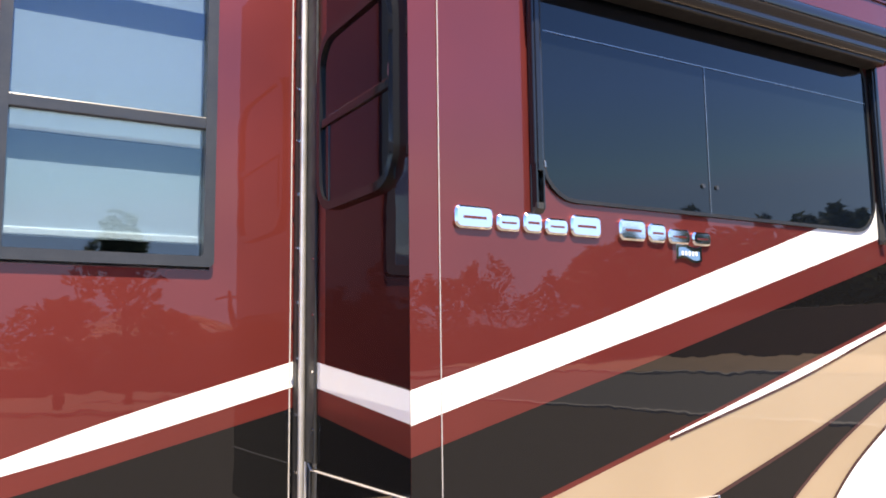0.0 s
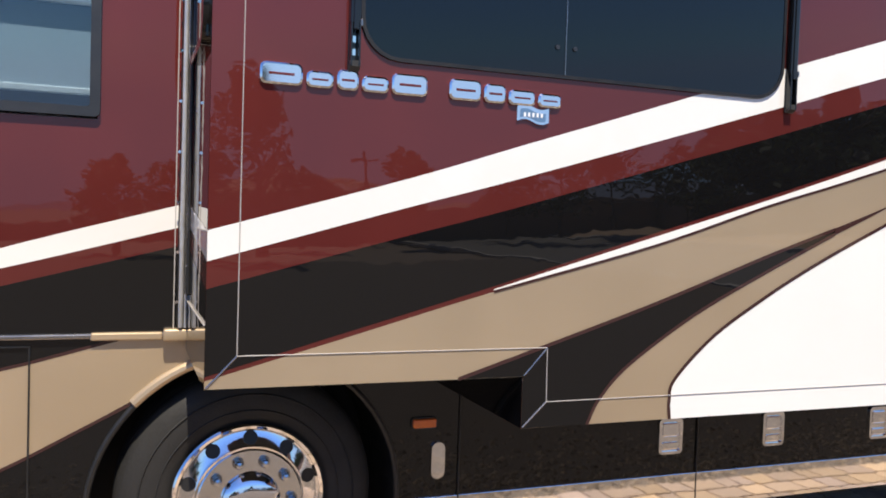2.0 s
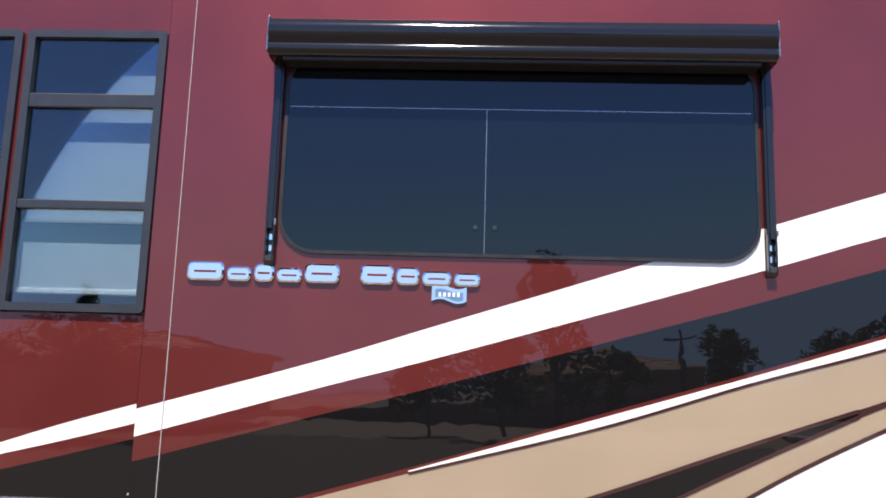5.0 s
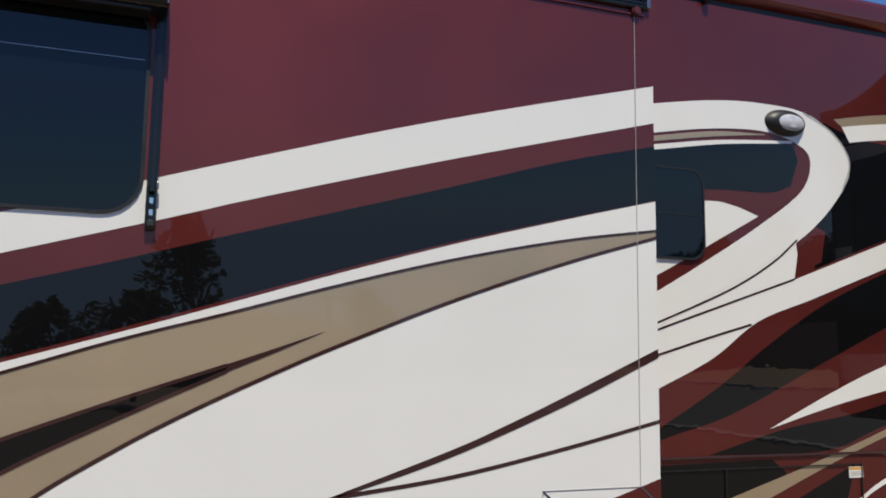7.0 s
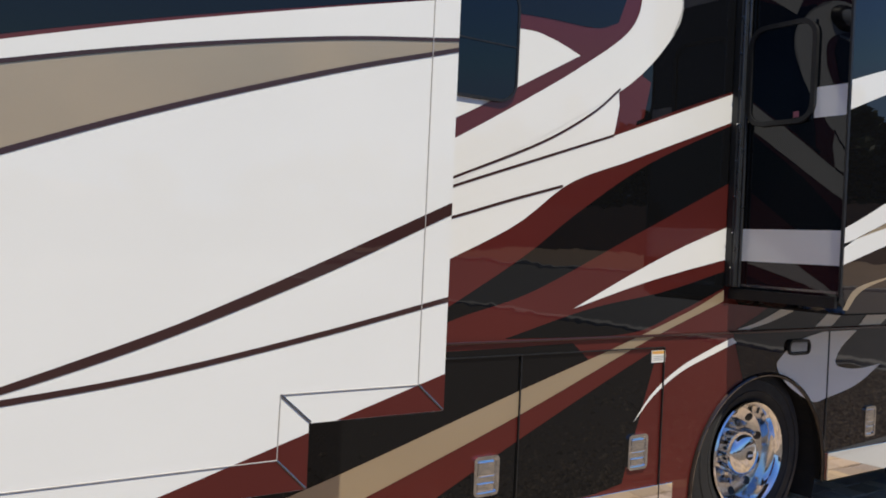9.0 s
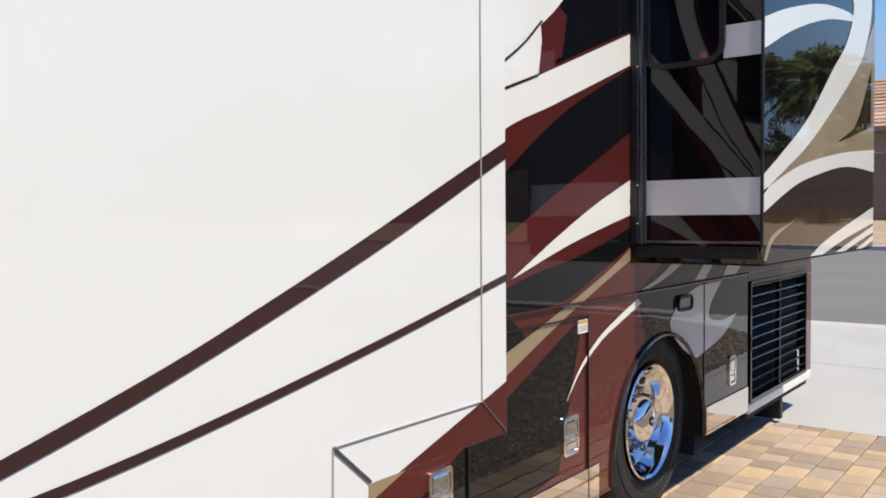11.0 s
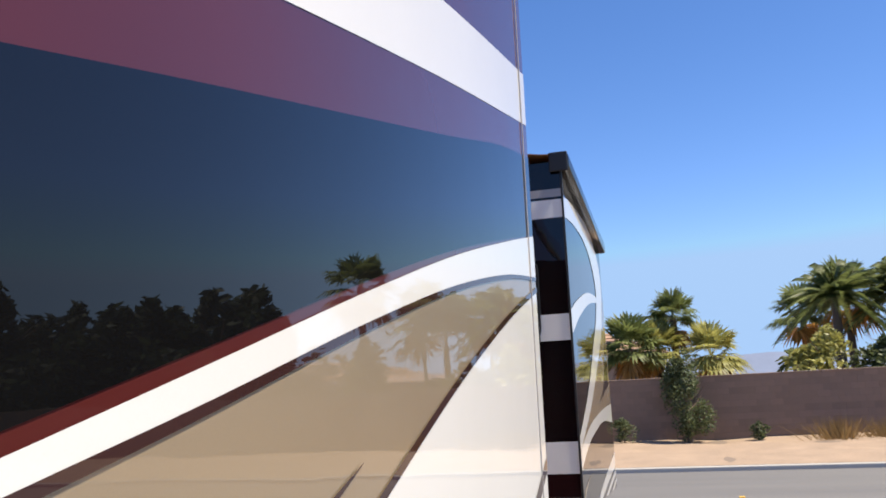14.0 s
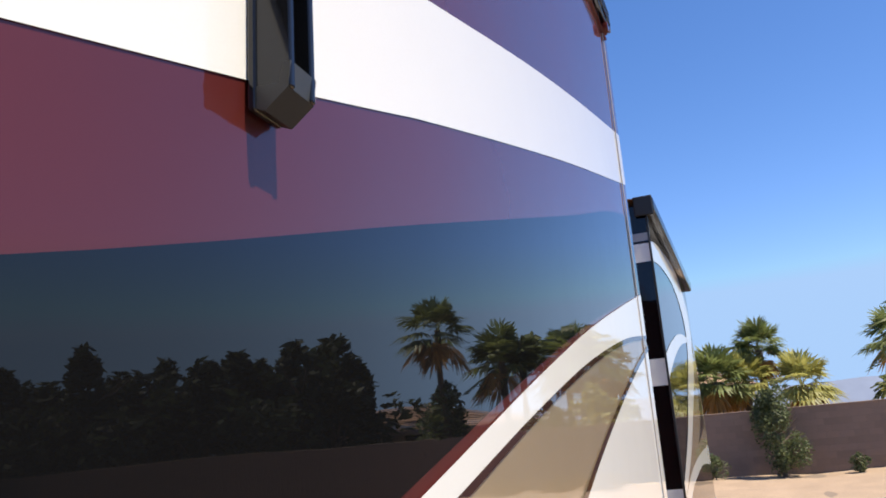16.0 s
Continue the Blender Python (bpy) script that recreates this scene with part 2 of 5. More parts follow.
def sheet(loop, y, face=-1):
    """A flat painted area in the plane y, seen from -y."""
    bm = bmesh.new()
    vs = [bm.verts.new((x, y, z)) for x, z in loop]
    for a, b, c in tessellate_polygon([[Vector((x, z, 0)) for x, z in loop]]):
        p, q, r = loop[a], loop[b], loop[c]
        turn = (q[0] - p[0]) * (r[1] - p[1]) - (q[1] - p[1]) * (r[0] - p[0])
        bm.faces.new((vs[a], vs[b], vs[c]) if turn * face < 0 else (vs[a], vs[c], vs[b]))
    return bm


def prism(loop, y0, y1):
    """A plate with the outline loop, from y0 to y1."""
    bm = bmesh.new()
    a = [bm.verts.new((x, y0, z)) for x, z in loop]
    b = [bm.verts.new((x, y1, z)) for x, z in loop]
    for i, j, k in tessellate_polygon([[Vector((x, z, 0)) for x, z in loop]]):
        bm.faces.new((a[i], a[j], a[k]))
        bm.faces.new((b[k], b[j], b[i]))
    for i in range(len(a)):
        bm.faces.new((a[i], b[i], b[i - 1], a[i - 1]))
    bmesh.ops.recalc_face_normals(bm, faces=bm.faces)
    return bm


def revolve(profile, centre, n=48):
    """A body turned about the y axis: profile of (radius, y)."""
    bm = bmesh.new()
    rings = []
    for r, y in profile:
        rings.append([bm.verts.new((centre[0] + r * math.cos(2 * math.pi * k / n), centre[1] + y, centre[2] + r * math.sin(2 * math.pi * k / n))) for k in range(n)])
    for a, b in zip(rings, rings[1:]):
        for k in range(n):
            bm.faces.new((a[k - 1], a[k], b[k], b[k - 1]))
    bmesh.ops.recalc_face_normals(bm, faces=bm.faces)
    return bm


def disc(x, y, z, r, depth, n=20, bevel=0.0):
    bm = bmesh.new()
    bmesh.ops.create_cone(bm, cap_ends=True, segments=n, radius1=r, radius2=r, depth=depth, matrix=Matrix.Translation((x, y, z)) @ Matrix.Rotation(math.pi / 2, 4, "X"))
    if bevel:
        bmesh.ops.bevel(bm, geom=[e for e in bm.edges if abs(e.verts[0].co.y - e.verts[1].co.y) < 1e-5], offset=bevel, segments=2, affect="EDGES")
    return bm


def tube(points, r, bm=None, n=8):
    """A round bar along points; r is a number or one radius a point."""
    bm = bm or bmesh.new()
    pts = [Vector(p) for p in points]
    rs = r if isinstance(r, (list, tuple)) else [r] * len(pts)
    last = None
    for i, p in enumerate(pts):
        d = (pts[min(i + 1, len(pts) - 1)] - pts[max(i - 1, 0)]).normalized()
        u = d.orthogonal().normalized() if last is None else (last - d * last.dot(d)).normalized()
        last = u
        v = d.cross(u)
        ring = [bm.verts.new(p + (u * math.cos(2 * math.pi * k / n) + v * math.sin(2 * math.pi * k / n)) * rs[i]) for k in range(n)]
        if i:
            for k in range(n):
                bm.faces.new((old[k - 1], old[k], ring[k], ring[k - 1]))
        else:
            bm.faces.new(ring[::-1])
        old = ring
    bm.faces.new(old)
    return bm


def rounded(x0, x1, z0, z1, r, n=6):
    out = []
    for cx, cz, a in ((x1 - r, z1 - r, 0), (x0 + r, z1 - r, 90), (x0 + r, z0 + r, 180), (x1 - r, z0 + r, 270)):
        for k in range(n + 1):
            t = radians(a + 90 * k / n)
            out.append((cx + r * math.cos(t), cz + r * math.sin(t)))
    return out


def area(name, material, parent, y, layer, upper, lower, n=6, label=""):
    """A painted band between an upper and a lower line, laid on the plane y."""
    def even(line, count):
        d = [0.0]
        for p, q in zip(line, line[1:]):
            d.append(d[-1] + math.hypot(q[0] - p[0], q[1] - p[1]))
        at = np.linspace(0, d[-1], count)
        return list(zip(np.interp(at, d, [p[0] for p in line]), np.interp(at, d, [p[1] for p in line])))

    u, w = even(spline(upper, n), 40), even(spline(lower, n), 40)
    bm = bmesh.new()
    top = [bm.verts.new((float(x), y - 0.001 * layer, float(z))) for x, z in u]
    low = [bm.verts.new((float(x), y - 0.001 * layer, float(z))) for x, z in w]
    for k in range(39):
        bm.faces.new((low[k], low[k + 1], top[k + 1], top[k]))
    return part(name, bm, material, parent, label)


def stroke(name, material, parent, y, layer, line, width, n=6):
    """A painted line of an even width, or with a width a point."""
    pts = [Vector(p) for p in spline(line, n)]
    up, lo = [], []
    for i, p in enumerate(pts):
        d = (pts[min(i + 1, len(pts) - 1)] - pts[max(i - 1, 0)]).normalized()
        h = Vector((-d.y, d.x)) * (width / 2)
        up.append(tuple(p + h)); lo.append(tuple(p - h))
    return part(name, sheet(up + lo[::-1], y - 0.001 * layer), material, parent)


# ==== the motorhome ====
rv = tagged(new("motorhome"), "maroon, black, tan and white motorhome with slide-outs extended", "motorhome")
rv.matrix_world = TILT
BODY = 0.795
LENGTH = 9.92

WHEELS = [0.262, 6.81]
ARCHES = [(0.262, 0.5, 0.615), (6.87, 0.37, 0.605)]


def side_lower():
    """The side below the windows, as columns over the two wheel openings."""
    cuts = [(-1.6, 0.30), (8.30, 0.30)]
    for cx, cz, r in ARCHES:
        r += 0.008
        lo = 0.0
        for k in range(33):
            a = math.pi - lo - (math.pi - 2 * lo) * k / 32
            cuts.append((cx + r * math.cos(a), cz + r * math.sin(a)))
        cuts += [(cx - r * math.cos(lo) - 0.001, 0.30), (cx + r * math.cos(lo) + 0.001, 0.30)]
    cuts.sort(key=lambda p: p[0])
    bm, edge = bmesh.new(), bmesh.new()
    rows = [[bm.verts.new((x, BODY, z)), bm.verts.new((x, BODY, 2.0)), edge.verts.new((x, BODY + 0.001, z - 0.002)), edge.verts.new((x, BODY + 0.05, z - 0.002))] for x, z in cuts]
    for p, q in zip(rows, rows[1:]):
        bm.faces.new((p[0], q[0], q[1], p[1]))
        edge.faces.new((p[3], q[3], q[2], p[2]))
    return bm, edge


wall_bm, edge_bm = side_lower()
side = part("side_wall", wall_bm, MAROON, rv, "glossy painted side wall with wheel openings")
part("wall_edge", edge_bm, SEAL, rv, "black folded lower edge of the side wall")
part("side_wall", block(8.30, LENGTH, BODY, BODY + 0.05, 1.213, 2.0), MAROON, rv)
part("side_wall", block(-0.331, LENGTH, BODY, BODY + 0.05, 2.0, 3.72), MAROON, rv)
part("side_wall", block(-1.022, -0.975, BODY, BODY + 0.05, 2.0, 3.32), MAROON, rv)
part("side_wall", block(-1.6, -0.331, BODY, BODY + 0.05, 3.32, 3.72), MAROON, rv)
part("body_shell", block(-1.4, LENGTH - 0.02, BODY + 0.5, 3.28, 1.25, 3.72), BROWN, rv)
part("floor_pan", block(-1.5, LENGTH - 0.05, BODY + 0.06, 3.2, 1.19, 1.24), DARK, rv)
part("chassis", block(-1.5, LENGTH - 0.1, 1.45, 3.0, 0.42, 1.18), DARK, rv)
part("roof", block(-1.5, LENGTH, BODY + 0.02, 3.28, 3.74, 3.95, 0.06), WHITE, rv)
part("roof_moulding", block(-1.7, LENGTH, BODY - 0.035, BODY + 0.15, 3.75, 3.94, 0.05, 3), MAROON, rv, "rounded maroon roof edge", True)
part("roof_gap", block(-1.6, LENGTH, BODY + 0.006, BODY + 0.04, 3.715, 3.755), SEAL, rv)
part("roof_strap", block(5.02, 5.06, BODY - 0.045, BODY + 0.1, 3.72, 3.955, 0.012), SEAL, rv)
part("rear_cap", block(LENGTH - 0.03, LENGTH + 0.02, BODY + 0.02, 3.26, 0.5, 3.9, 0.02), MAROON, rv)
part("far_side_wall", block(-1.6, LENGTH, 3.26, 3.30, 0.32, 3.72), WHITE, rv)

# front cap, curved in plan
PROF = spline([(-1.6, BODY), (-1.72, BODY + 0.02), (-1.90, BODY + 0.13), (-2.06, BODY + 0.33), (-2.18, BODY + 0.75), (-2.22, BODY + 1.3), (-2.18, 3.28 - 0.7), (-1.95, 3.2), (-1.6, 3.28)], 4)


def cap_patch(i0, i1, low, high, out, slant=0.0):
    """A lens that hugs the curve of the cap between two places of its outline."""
    bm = bmesh.new()
    rows = []
    for k in range(5):
        t = k / 4
        row = []
        for i in range(i0, i1 + 1):
            x, y = PROF[i]
            o = out if 0 < k < 4 and i0 < i < i1 else 0.0
            z = low + (high - low) * t
            row.append(bm.verts.new((x - o - slant * t, y - o, z)))
        rows.append(row)
    for a, b in zip(rows, rows[1:]):
        for i in range(len(a) - 1):
            bm.faces.new((a[i + 1], a[i], b[i], b[i + 1]))
    bmesh.ops.recalc_face_normals(bm, faces=bm.faces)
    return bm


def cap(z0, z1, bulge, inset=0.0, top=1.0, foot=1.0):
    bm = bmesh.new()
    prof = PROF
    rows = []
    for k in range(7):
        t = k / 6
        z = z0 + (z1 - z0) * t
        s = (foot + (top - foot) * t) * (1 + bulge * math.sin(math.pi * t))
        rows.append([bm.verts.new((-1.6 + (x + 1.6) * (s - inset * (1 - t)), y, z)) for x, y in prof])
    for a, b in zip(rows, rows[1:]):
        for i in range(len(prof) - 1):
            bm.faces.new((a[i + 1], a[i], b[i], b[i + 1]))
    bm.faces.new(rows[-1]); bm.faces.new(rows[0][::-1])
    bmesh.ops.recalc_face_normals(bm, faces=bm.faces)
    return bm


part("front_bumper", cap(0.28, 0.86, 0.06, 0.25), TAN, rv, "rounded tan front bumper", True)
part("front_band", cap(0.864, 1.20, 0.0), BLACK, rv, "black band of the front cap", True)
part("front_cap", cap(1.204, 2.0, 0.02, top=0.72), MAROON, rv, "curved maroon front cap", True)
part("windscreen", cap(2.004, 3.3, 0.03, foot=0.72, top=0.4), TINT, rv, "dark curved windscreen", True)
part("front_cap", cap(3.304, 3.9, 0.03, foot=0.42, top=0.2), MAROON, rv, "", True)
part("front_pillar", block(-1.74, -1.6, BODY + 0.01, BODY + 0.09, 2.0, 3.72, 0.02), MAROON, rv)
lamp = part("headlight", cap_patch(7, 16, 0.875, 1.165, 0.012), CLEAR, rv, "clear headlight with amber corner", True)
part("turn_lens", cap_patch(6, 8, 0.95, 1.11, 0.028, 0.02), AMBER, lamp)
part("bezel", cap_patch(6, 16, 0.83, 0.876, 0.010), SEAL, lamp)
part("camera_pod", block(-1.82, -1.77, BODY - 0.02, BODY + 0.06, 1.04, 1.075, 0.012), SEAL, rv)
part("fog_lens", disc(-1.965, BODY + 0.225, 0.64, 0.055, 0.05, 20, 0.01), CLEAR, rv)

# driver's side mirror on its arm
mirror = part("mirror_arm", tube([(-1.76, 0.42, 2.03), (-1.66, 0.55, 1.98), (-1.53, 0.78, 1.93)], [0.026, 0.024, 0.022], n=12), CHROME, rv, "chrome mirror arm", True)
part("arm_top", block(-1.70, -1.56, 0.50, 0.72, 1.985, 2.0, 0.006), SEAL, mirror)
part("bracket", block(-1.57, -1.50, 0.70, BODY, 1.86, 1.99, 0.02, 3), MAROON, mirror, "maroon mirror bracket", True)
part("marker_lens", block(-1.745, -1.69, 0.42, 0.50, 1.955, 1.99, 0.01), AMBER, mirror)
part("mirror_pod", block(-1.645, -1.505, 0.64, 0.79, 1.68, 1.87, 0.05, 4), DARKLINE, mirror, "dark maroon mirror foot", True)
part("mirror_head", block(-1.745, -1.665, 0.46, 0.62, 2.06, 2.75, 0.035, 4), SEAL, mirror, "black mirror housing", True)
part("mirror_glass", block(-1.667, -1.657, 0.475, 0.605, 2.1, 2.7, 0.003), CHROME, mirror)


def cab_window(x0, x1, z0, z1, bar):
    w = part("window", prism_frame(x0, x1, z0, z1, 0.036, 0.008, BODY - 0.022, BODY + 0.05), FRAME, rv, "dark framed cab window over a pale blind", True)
    part("pane", block(x0 + 0.03, x1 - 0.03, BODY + 0.004, BODY + 0.009, z0 + 0.03, z1 - 0.03), GLASS, w).visible_shadow = False
    part("blind", block(x0, x1, BODY + 0.062, BODY + 0.07, z0 + (0.10 if bar else 0.0), z1 - 0.02), BLIND, w)
    part("blind_rail", block(x0, x1, BODY + 0.051, BODY + 0.075, z0 + 0.085, z0 + 0.11, 0.004), PALE, w)
    part("sill", block(x0, x1, BODY + 0.05, BODY + 0.3, z0 - 0.02, z0 + 0.02), PALE, w)
    # dark sheet for the unlit cab behind the blind
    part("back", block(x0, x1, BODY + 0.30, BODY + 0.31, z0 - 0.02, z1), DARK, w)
    if bar:
        part("divider", block(x0 + 0.03, x1 - 0.03, BODY - 0.018, BODY + 0.003, bar - 0.022, bar + 0.022, 0.005), FRAME, w)
        part("divider", block(x0 + 0.03, x1 - 0.03, BODY - 0.018, BODY + 0.003, 2.955, 3.024, 0.005), FRAME, w)
        part("valance", block(x0, x1, BODY + 0.051, BODY + 0.061, bar - 0.075, bar - 0.06), GREY, w)
    return w


def prism_frame(x0, x1, z0, z1, w, r, y0, y1):
    """A rounded rectangular frame of width w."""
    a, b = rounded(x0, x1, z0, z1, min(r + w, r * 1.5 + 0.008)), rounded(x0 + w, x1 - w, z0 + w, z1 - w, r)
    bm = bmesh.new()
    A = [[bm.verts.new((x, y, z)) for x, z in a] for y in (y0, y1)]
    B = [[bm.verts.new((x, y, z)) for x, z in b] for y in (y0, y1)]
    for i in range(len(a)):
        bm.faces.new((A[0][i - 1], A[0][i], B[0][i], B[0][i - 1]))
        bm.faces.new((A[1][i - 1], A[0][i - 1], A[0][i], A[1][i])[::-1])
        bm.faces.new((B[0][i - 1], B[1][i - 1], B[1][i], B[0][i])[::-1])
    bmesh.ops.recalc_face_normals(bm, faces=bm.faces)
    return bm


cab_window(-0.985, -0.321, 2.008, 3.335, 2.495)
cab_window(-1.585, -1.012, 2.008, 3.335, 0)

# trim rail, skirt, compartment joints
part("trim_rail", block(-1.6, -0.02, BODY - 0.02, BODY + 0.005, 1.185, 1.205, 0.006), STEELTRIM, rv, "thin bright trim rail")
part("trim_rail", block(4.14, 8.3, BODY - 0.014, BODY + 0.005, 1.215, 1.228, 0.004), DARKLINE, rv)
for x0, x1 in ((-1.56, -0.375), (0.89, 6.125), (7.52, 8.29)):
    part("skirt", block(x0, x1, BODY - 0.009, BODY + 0.01, 0.295, 0.465, 0.003), STAINLESS, rv, "mirror-bright stainless skirt")
for x in (-1.18, -0.545, 1.16, 2.43, 3.785, 5.09, 6.02):
    part("door_joint", block(x - 0.003, x + 0.003, BODY - 0.0105, BODY + 0.004, 0.292, 1.16), SEAL, rv)
for x0, x1 in ((-1.18, -0.545), (1.16, 2.43), (4.14, 5.09), (5.09, 6.02)):
    part("door_joint", block(x0, x1, BODY - 0.011, BODY + 0.004, 1.157, 1.162), SEAL, rv)
for x in (-1.60, -1.575):
    part("cap_joint", block(x - 0.004, x + 0.004, BODY - 0.004, BODY + 0.004, 0.30, 1.95), STEELTRIM, rv)

# paint of the front side wall
P = lambda *a, **k: area("paint_area", *a, **k)
P(BLACK, rv, BODY, 1, [(-1.57, 1.205), (-1.33, 1.225), (-0.92, 1.31), (-0.45, 1.43), (0.0, 1.545)], [(-1.57, 1.2), (-0.8, 1.2), (0.0, 1.2)])
P(WHITE, rv, BODY, 1, [(-1.34, 1.28), (-0.66, 1.512), (-0.10, 1.675), (0.0, 1.705)], [(-1.34, 1.279), (-0.66, 1.44), (-0.10, 1.59), (0.0, 1.615)], label="white tapering stripe")
arc_at = lambda d: (ARCHES[0][0] + ARCHES[0][2] * math.cos(radians(d)), ARCHES[0][1] + ARCHES[0][2] * math.sin(radians(d)))
part("paint_area", sheet([(-1.6, 1.184), (0.10, 1.184)] + [arc_at(d) for d in range(106, 199, 4)] + [(-0.374, 0.301), (-0.374, 0.466), (-1.6, 0.466)], BODY - 0.001), BLACK, rv)
part("paint_area", sheet([(0.101, 1.184), (3.8, 1.184), (3.8, 0.466), (0.889, 0.466), (0.889, 0.301)] + [arc_at(d) for d in range(-18, 106, 4)], BODY - 0.001), BLACK, rv)
TANUP = [(-1.6, 0.875), (-1.18, 0.955), (-0.545, 1.10), (-0.15, 1.205), (0.0, 1.205), (0.10, 1.19)]
P(TAN, rv, BODY, 2, TANUP, [(-1.6, 0.468), (-1.15, 0.468), (-0.545, 0.752), (-0.16, 0.96), (-0.06, 1.03), (0.10, 1.097)], n=1)
stroke("paint_line", DARKLINE, rv, BODY, 3, TANUP[:4], 0.012, 1)
stroke("paint_line", DARKLINE, rv, BODY, 3, [(-1.15, 0.468), (-0.545, 0.752), (-0.19, 0.935)], 0.012, 1)
P(TAN, rv, BODY, 2, [(1.24, 0.962), (1.34, 0.964), (1.43, 0.965)], [(1.24, 0.961), (1.32, 0.915), (1.43, 0.895)])

# seal and trim where the slide-outs enter the wall
def seal(x, z0, z1, metal):
    s = part("slide_seal", block(x - 0.033, x + 0.034, BODY - 0.05, BODY + 0.004, z0, z1, 0.012), SEAL, rv, "black rubber slide seal with metal edge")
    part("edge_trim", block(x - 0.030, x - 0.012, BODY - 0.062, BODY - 0.045, z0, z1, 0.006), metal, s)
    part("edge_trim", block(x - 0.009, x + 0.004, BODY - 0.058, BODY - 0.045, z0, z1, 0.005), metal, s)
    part("edge_trim", block(x + 0.008, x + 0.026, BODY - 0.066, BODY - 0.045, z0, z1, 0.006), metal, s)
    for k in range(int((z1 - z0) / 0.19)):
        part("screw", disc(x - 0.036, BODY - 0.045, z0 + 0.1 + 0.19 * k, 0.006, 0.006, 8), CHROME, s)


seal(-0.004, 1.225, 3.25, SEALMETAL)
part("panel_joint", block(-0.049, -0.045, BODY - 0.003, BODY + 0.002, 1.21, 3.25), BEAD, rv)
part("rail_end", block(-0.085, 0.03, BODY - 0.055, BODY - 0.001, 1.176, 1.222, 0.008, 3), TAN, rv, "tan painted end block of the trim rail", True)
part("rail_cover", block(-0.34, -0.086, BODY - 0.024, BODY - 0.001, 1.178, 1.208, 0.006), TAN, rv)
seal(6.50, 1.47, 3.45, DARKTRIM)

# ---- the long slide-out ----
SX = 4.14
SLIDE = [(0, 1.14), (1.06, 1.14), (1.06, 0.96), (3.70, 0.96), (3.70, 1.14), (SX, 1.14), (SX, 3.285), (0, 3.285)]
slide = part("slide_out", prism(SLIDE, 0, 0.82), MAROON, rv, "extended slide-out with swooping white, tan and black stripes")
C1 = [(0, 1.618), (0.62, 1.799), (1.04, 1.936), (1.52, 2.091), (2.17, 2.305), (2.59, 2.439), (3, 2.566), (3.47, 2.699), (SX, 2.876)]
C2 = [(0, 1.525), (0.62, 1.706), (1.04, 1.824), (2.17, 2.158), (2.4, 2.231), (2.8, 2.349), (3.24, 2.474), (3.72, 2.603), (SX, 2.714)]
C3 = [(0, 1.442), (0.62, 1.614), (0.96, 1.705), (1.73, 1.926), (2.05, 2.016), (2.4, 2.121), (2.8, 2.238), (3.24, 2.367), (3.72, 2.512), (SX, 2.614)]
C4 = [(0, 1.178), (0.39, 1.289), (0.94, 1.443), (1.58, 1.635), (2.07, 1.782), (2.42, 1.891), (2.81, 2.015), (3.24, 2.144), (3.72, 2.272), (SX, 2.378)]
C5 = [(0.94, 1.434), (1.58, 1.602), (2.07, 1.758), (2.42, 1.857), (2.81, 1.971), (3.24, 2.085), (3.72, 2.188), (SX, 2.254)]
C6 = [(1.672, 0.960), (1.668, 1.030), (1.69, 1.110), (1.86, 1.268), (2.09, 1.409), (2.26, 1.501), (2.435, 1.587), (2.62, 1.672), (2.817, 1.758), (3.243, 1.930), (3.72, 2.097), (SX, 2.224)]
P(WHITE, slide, 0, 1, C1, C2, label="white stripe")
SLIVER = (0, 0.004, 0.010, 0.014, 0.014, 0.014, 0.013, 0.010, 0.006, 0.004)
P(BLACK, slide, 0, 1, C3, [(x, z + d) for (x, z), d in zip(C4, SLIVER)], label="black stripe")
TANTOP = [(0, 1.165), (0.39, 1.276)] + C5
tanloop = spline(TANTOP) + spline(C6)[::-1] + [(1.06, 0.96), (1.06, 1.14), (0, 1.14)]
part("paint_area", sheet(tanloop, -0.001), TAN, slide, "tan swoosh")
P(WHITE, slide, 0, 2, C4[2:], C5)
stroke("paint_line", DARKLINE, slide, 0, 3, C5, 0.010)
part("paint_area", sheet(spline(C6) + [(SX, 1.14), (3.70, 1.14), (3.70, 0.96)], -0.0015), WHITE, slide, "large white field")
stroke("paint_line", DARKLINE, slide, 0, 3, C6, 0.0135)
FU = [(0.82, 1.141), (1.14, 1.243), (1.60, 1.393), (2.08, 1.565), (2.43, 1.684), (2.752, 1.800)]
FL = [(1.32, 0.96), (1.37, 1.053), (1.49, 1.172), (1.77, 1.35), (2.09, 1.508), (2.43, 1.664), (2.752, 1.799)]
part("paint_area", sheet(spline(FU) + spline(FL)[::-1][1:] + [(1.06, 0.961), (1.06, 1.141)], -0.002), BLACK, slide, "black flame")
stroke("paint_line", DARKLINE, slide, 0, 3, FU[:-1], 0.013)
stroke("paint_line", DARKLINE, slide, 0, 3, FL[:-1], 0.013)
P(DARKLINE, slide, 0, 3, [(2.428, 1.687), (2.60, 1.747), (2.755, 1.803)], [(2.428, 1.660), (2.60, 1.733), (2.755, 1.802)], n=1)
P(DARKLINE, slide, 0, 3, [(2.762, 1.224), (3.252, 1.388), (3.478, 1.477), (3.72, 1.58), (SX, 1.767)], [(2.762, 1.223), (2.874, 1.247), (3.252, 1.362), (3.72, 1.543), (SX, 1.730)])
stroke("paint_line", DARKLINE, slide, 0, 3, [(2.82, 1.234), (3.253, 1.289), (3.718, 1.380), (SX, 1.476)], 0.015)
part("paint_area", sheet([(3.2, 0.961), (3.70, 1.115), (3.70, 0.961)], -0.003), MAROON, slide)
